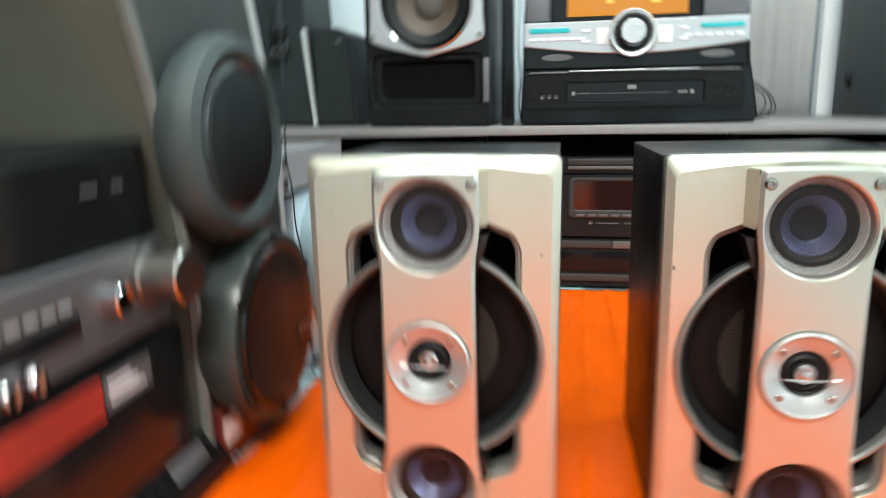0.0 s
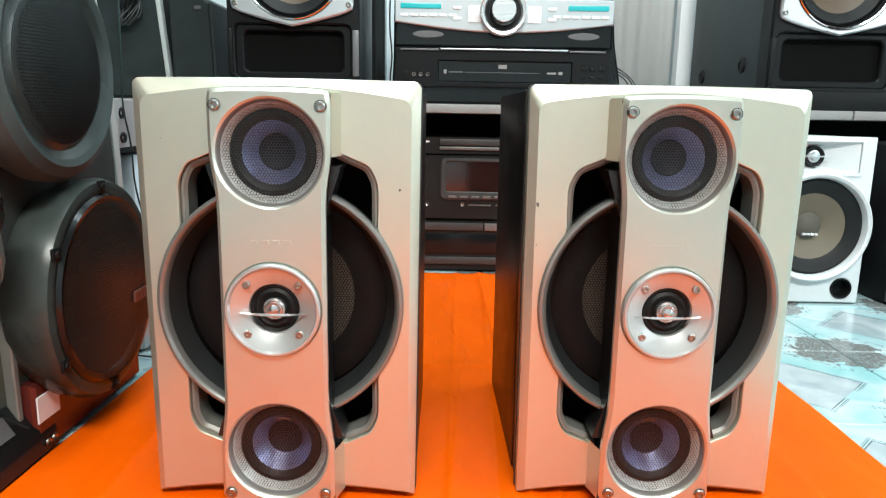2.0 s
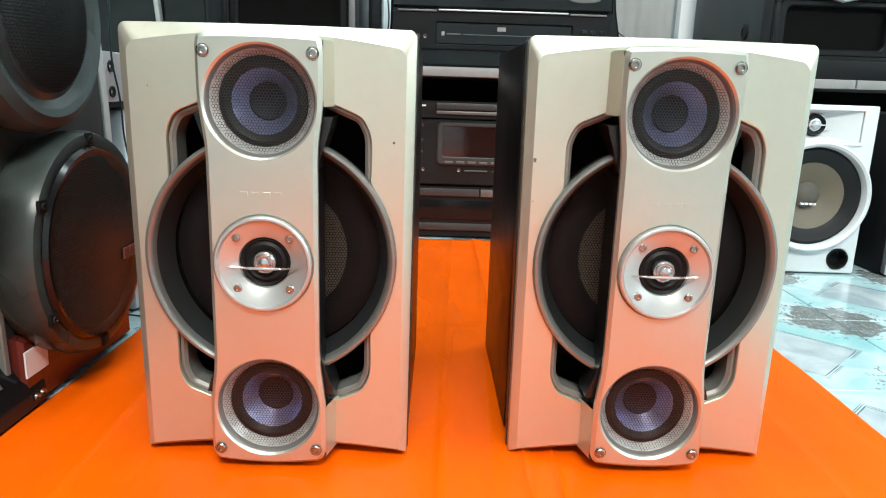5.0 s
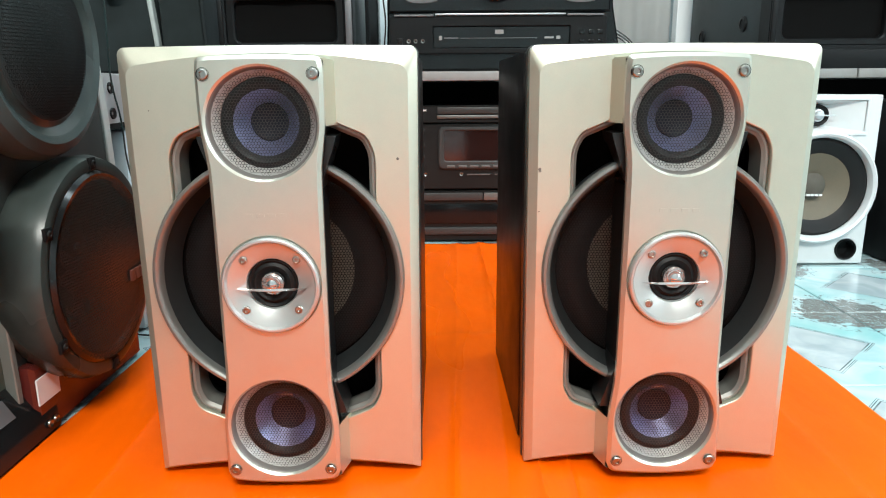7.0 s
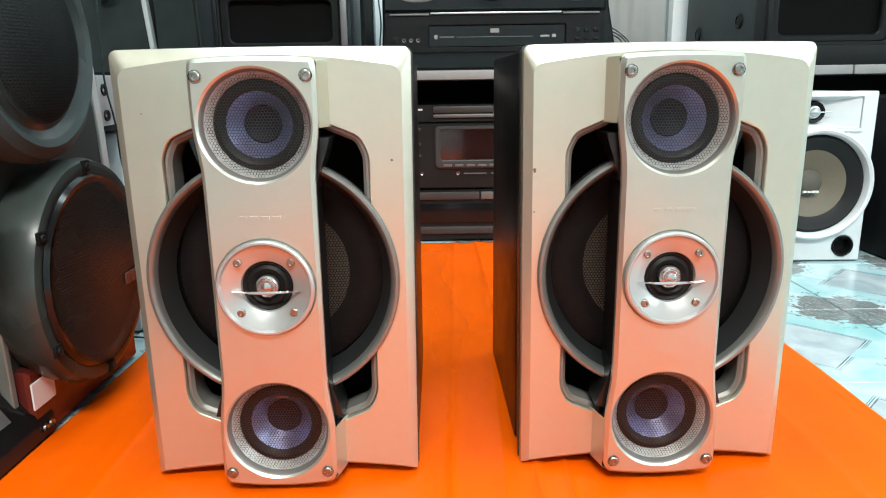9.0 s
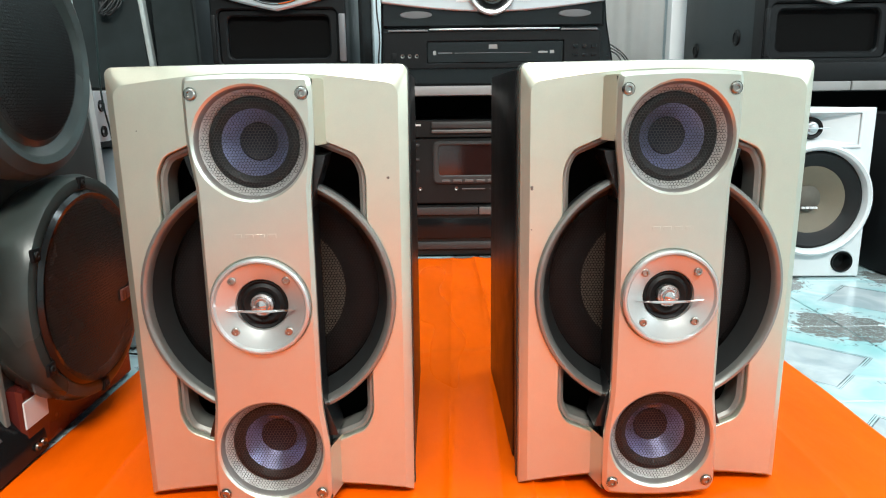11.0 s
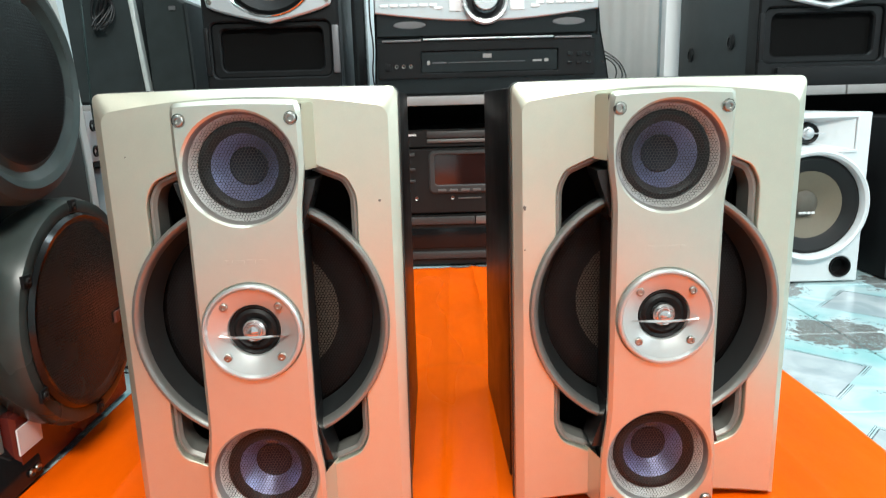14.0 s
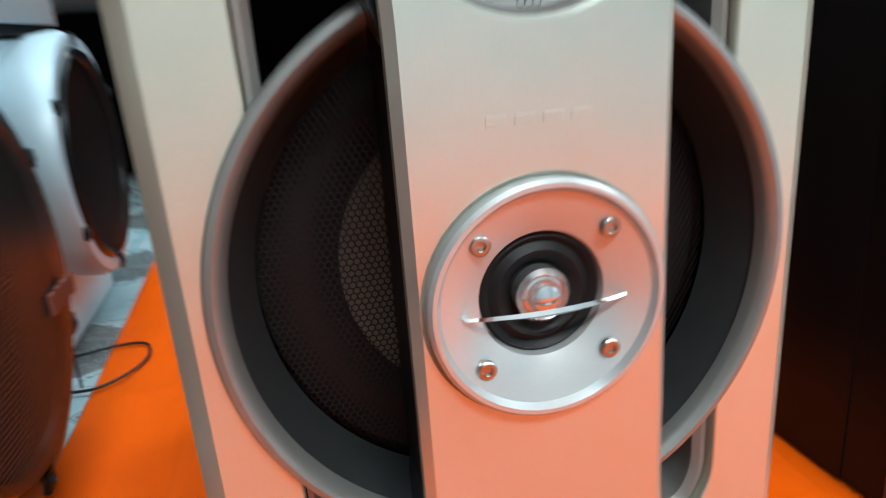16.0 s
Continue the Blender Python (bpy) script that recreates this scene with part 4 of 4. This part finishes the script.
part("face", plate(rounded(-0.112, 0.162, 0.008, 0.067, 0.002), [], 0.0, 0.006, 0.001), BRIGHT, am)
part("end_plate", box(-0.113, -0.085, -0.004, 0.002, 0.008, 0.067, 0.001), BRIGHT, am, "bright end plate")
for z in (0.020, 0.050):
    part("socket", lathe([(0.007, -0.004), (0.0065, -0.006), (0.004, -0.005), (0, -0.003)], -0.099, z, 20), BLACK, am, "dark socket")
part("underside", box(-0.10, 0.15, 0.006, 0.15, 0.0, 0.009), BLACK, am)
tagged(tube("cable", [(-0.425, 0.295, 0.60), (-0.42, 0.28, 0.46), (-0.425, 0.285, 0.38), (-0.43, 0.292, 0.335), (-0.425, 0.30, 0.29), (-0.43, 0.31, 0.24), (-0.428, 0.33, 0.19), (-0.425, 0.335, 0.12), (-0.425, 0.335, 0.004)], 0.0011, material("dark_green_cable", (0.008, 0.022, 0.022), 0.4)), "thin green cable hanging beside the amplifier", "cable")
tagged(tube("cable", [(-0.60, 0.42, 0.36), (-0.50, 0.36, 0.55), (-0.47, 0.34, 0.75)], 0.003, CABLE), "thick black cable rising behind the tower", "cable")
tagged(tube("cable", [(-0.47, 0.34, 0.004), (-0.425, 0.325, 0.004), (-0.40, 0.33, 0.006), (-0.375, 0.37, 0.006), (-0.39, 0.42, 0.006), (-0.45, 0.40, 0.004)], 0.0013, CABLE), "thin black cable lying on the cloth edge", "cable")

# ---------------------------------------------------------------- receiver with big knob on a glossy black box
rc = thing("stereo_receiver", pose(-0.440, -0.17, 0.192, 0, 0, 90), "silver stereo receiver with large silver knob on black box", "stereo")
part("case", box(-0.26, 0.175, 0.012, 0.30, 0.0, 0.185, 0.004), BLACK, rc)
fp = part("lower_panel", plate(rounded(-0.262, 0.178, 0.006, 0.092, 0.006), [], 0.0, 0.014, 0.004), material("dull_silver_panel", (0.10, 0.102, 0.105), 0.35, 0.4, 0.1, 60), rc, "grey silver control panel")
part("slot", box(-0.14, 0.045, -0.002, 0.002, 0.032, 0.052, 0.001), GLOSS, fp, "dark slot")
for i in range(9):
    part("button", box(-0.12 + 0.018 * i, -0.108 + 0.018 * i, -0.003, 0.002, 0.058, 0.062, 0.0008), BRIGHT, fp)
part("slot_line", box(-0.08, 0.06, -0.002, 0.002, 0.074, 0.077, 0.0005), GREY_STICKER, fp)
for x in (-0.045, -0.018):
    part("small_knob", lathe([(0.009, -0.0), (0.0085, -0.012), (0.0075, -0.014), (0, -0.0145)], x, 0.020, 32), CHROME, fp)
part("small_knob", lathe([(0.013, 0.0), (0.0125, -0.014), (0.011, -0.016), (0, -0.0165)], 0.085, 0.052, 32), CHROME, fp)
kn = part("volume_knob", lathe([(0.031, 0.0), (0.031, -0.006), (0.027, -0.008), (0.0265, -0.040), (0.0245, -0.043), (0.0, -0.0435)], 0.145, 0.060, 48), STEEL, rc, "large silver volume knob")
part("upper_panel", plate([(-0.262, 0.094), (0.172, 0.094), (0.150, 0.178), (-0.262, 0.178)], [], 0.004, 0.016, 0.003), GLOSS, rc, "glossy black upper display panel")
for x, w in ((-0.09, 0.03), (0.07, 0.02), (0.11, 0.015)):
    part("printed_mark", box(x, x + w, 0.0028, 0.0045, 0.165 - 0.02 * (x > 0), 0.169 - 0.02 * (x > 0)), GREY_STICKER, rc, "", False)
bx = thing("glossy_box", pose(-0.440, -0.165, 0.0, 0, 0, 90), "glossy black box with red sticker under the receiver", "box")
part("body", box(-0.27, 0.185, 0.0, 0.30, 0.002, 0.19, 0.004), GLOSS, bx)
part("red_sticker", box(-0.06, 0.055, -0.0015, 0.001, 0.145, 0.180), RED_STICKER, bx, "red paper sticker", False)
part("print_sticker", box(0.058, 0.125, -0.0015, 0.001, 0.150, 0.178), GREY_STICKER, bx, "grey printed sticker", False)
for i in range(3):
    part("print_bar", box(0.063, 0.115 - 0.01 * i, -0.0022, -0.001, 0.156 + 0.007 * i, 0.159 + 0.007 * i), LABEL, bx, "", False)
    part("print_bar", box(-0.05, 0.03 - 0.015 * i, -0.0022, -0.001, 0.153 + 0.008 * i, 0.157 + 0.008 * i), RED_STICKER, bx, "", False)
# keypad unit in front of the box, sloping towards the cloth
kp = thing("keypad_unit", pose(-0.418, -0.20, 0.0, 0, 0, 90), "dark sloping keypad unit with small keys beside cloth", "mixer")
kb = bmesh.new()
kv = [[kb.verts.new((x, y, z)) for y, z in ((0.0, 0.002), (0.002, 0.026), (0.025, 0.062), (0.026, 0.002))] for x in (-0.30, 0.283)]
for i in range(4):
    kb.faces.new((kv[0][i], kv[0][(i + 1) % 4], kv[1][(i + 1) % 4], kv[1][i]))
kb.faces.new(kv[0]), kb.faces.new(kv[1][::-1])
bmesh.ops.bevel(kb, geom=list(kb.edges), offset=0.003, segments=2, affect="EDGES")
part("body", kb, GLOSS, kp)
tilt = pose(0, 0.0135, 0.044, 57)
part("printed_label", box(0.0, 0.062, -0.008, 0.012, 0.0, 0.0012), GREY_STICKER, kp, "grey printed label", False).matrix_basis = tilt @ pose(0.165, 0, 0)
for i in range(4):
    for j in range(2):
        part("key", box(0.0, 0.010, 0.004 - 0.012 * j, 0.010 - 0.012 * j, 0.0, 0.003, 0.001), BLACK, kp).matrix_basis = tilt @ pose(0.085 + 0.018 * i, 0, 0)
        part("key", box(0.0, 0.010, 0.004 - 0.012 * j, 0.010 - 0.012 * j, 0.0, 0.003, 0.001), BLACK, kp).matrix_basis = tilt @ pose(-0.12 + 0.018 * i, 0, 0)
for x in (0.262, 0.272):
    part("jack", lathe([(0.004, 0.0), (0.0036, -0.002), (0.002, -0.001), (0, 0.001)], x, 0.014, 16), STEEL, kp)
part("end_cap", box(0.283, 0.286, 0.004, 0.024, 0.02, 0.05, 0.001), BRIGHT, kp, "bright end cap")

# tall dark cabinet far on the left, behind the receiver
dc = thing("dark_cabinet", pose(-0.80, -0.35, 0.0, 0, 0, 90), "tall dark cabinet standing behind the receiver", "cabinet")
part("body", box(-0.5, 0.45, 0.0, 0.4, 0.0, 1.3, 0.006), CHARCOAL, dc)
part("glass_door", plate(rounded(-0.46, 0.41, 0.05, 1.26, 0.01), [], -0.006, 0.002, 0.002), GLOSS, dc, "glossy dark door")


# ---------------------------------------------------------------- glazed floor tiles
def tile_material():
    m = material("glazed_patterned_tile", (0.6, 0.7, 0.7), 0.16, 0, 0.05, 30, 0.0)
    nt = m.node_tree
    N, Lk = nt.nodes, nt.links
    b = N["Principled BSDF"]

    def math_node(op, a, c=None, clamp=False):
        n = N.new("ShaderNodeMath")
        n.operation, n.use_clamp = op, clamp
        for i, v in enumerate((a, c)):
            if v is None:
                continue
            if isinstance(v, (int, float)):
                n.inputs[i].default_value = v
            else:
                Lk.new(v, n.inputs[i])
        return n.outputs[0]

    def mix(f, a, c):
        n = N.new("ShaderNodeMix")
        n.data_type = "RGBA"
        Lk.new(f, n.inputs[0])
        for i, v in ((6, a), (7, c)):
            if isinstance(v, tuple):
                n.inputs[i].default_value = (*v, 1)
            else:
                Lk.new(v, n.inputs[i])
        return n.outputs[2]

    def noise_node(scale, detail=4.0, distort=0.0):
        n = N.new("ShaderNodeTexNoise")
        n.inputs["Scale"].default_value, n.inputs["Detail"].default_value, n.inputs["Distortion"].default_value = scale, detail, distort
        Lk.new(geo.outputs["Position"], n.inputs["Vector"])
        return n.outputs[0]

    def step(v, lo, hi):
        n = N.new("ShaderNodeMapRange")
        n.inputs[1].default_value, n.inputs[2].default_value = lo, hi
        Lk.new(v, n.inputs[0])
        return n.outputs[0]

    tc = N.new("ShaderNodeTexCoord")
    geo = N.new("ShaderNodeNewGeometry")
    sep = N.new("ShaderNodeSeparateXYZ")
    Lk.new(tc.outputs["Object"], sep.inputs[0])
    ax, ay = math_node("ABSOLUTE", sep.outputs[0]), math_node("ABSOLUTE", sep.outputs[1])
    dia = math_node("ADD", ax, ay)
    cx, cy = math_node("SUBTRACT", 0.1265, ax), math_node("SUBTRACT", 0.1265, ay)
    rad = math_node("SQRT", math_node("ADD", math_node("MULTIPLY", cx, cx), math_node("MULTIPLY", cy, cy)))
    wob = noise_node(38, 5, 1.0)
    rose = step(math_node("ADD", rad, math_node("MULTIPLY", math_node("SUBTRACT", wob, 0.5), 0.075)), 0.067, 0.062)
    curl = noise_node(60, 2, 2.5)
    vein = step(math_node("ABSOLUTE", math_node("SUBTRACT", curl, 0.5)), 0.008, 0.013)
    cross = step(math_node("MINIMUM", cx, cy), 0.0008, 0.0016)
    rose = math_node("MULTIPLY", math_node("MULTIPLY", rose, vein), cross)
    ring = math_node("MULTIPLY", step(math_node("ABSOLUTE", math_node("SUBTRACT", math_node("ADD", rad, math_node("MULTIPLY", math_node("SUBTRACT", wob, 0.5), 0.06)), 0.078)), 0.0016, 0.0006), step(curl, 0.42, 0.5))
    marble = step(noise_node(11, 6, 1.5), 0.35, 0.68)
    teal = step(noise_node(6.5, 3, 0.5), 0.5, 0.7)
    base = mix(marble, (0.31, 0.49, 0.51), (0.48, 0.58, 0.59))
    base = mix(math_node("MULTIPLY", teal, 0.6), base, (0.15, 0.45, 0.45))
    grey = mix(marble, (0.30, 0.37, 0.39), (0.45, 0.50, 0.52))
    inside = step(dia, 0.0875, 0.0865)
    col = mix(inside, base, grey)
    for at, w in ((0.0870, 0.0009), (0.0915, 0.0006), (0.0945, 0.0004)):
        line = math_node("MULTIPLY", step(math_node("ABSOLUTE", math_node("SUBTRACT", dia, at)), w * 1.6, w), step(noise_node(14, 2), 0.42, 0.5))
        col = mix(line, col, (0.10, 0.13, 0.14))
    col = mix(rose, col, (0.15, 0.155, 0.15))
    col = mix(ring, col, (0.12, 0.13, 0.13))
    Lk.new(col, b.inputs["Base Color"])
    return m


TILE = tile_material()
tiles = tagged(new("pavement_of_tiles"), "pale blue glazed patterned floor tiles with dark rosettes", "floor", "", "structure")
tb = box(-0.1253, 0.1253, -0.1253, 0.1253, -0.006, 0.0, 0.0012, 1)
first = part("tile", tb, TILE, tiles, "", False)
first.matrix_basis = pose(0.552 + 0.1265, 0.420 - 0.1265, 0)
for i in range(-8, 6):
    for j in range(-11, 5):
        if (i, j) == (0, 0):
            continue
        x, y = 0.552 + 0.1265 + 0.253 * i, 0.420 - 0.1265 + 0.253 * j
        q = new("tile", first.data)
        q.parent = tiles
        q.matrix_basis = pose(x, y, 0)
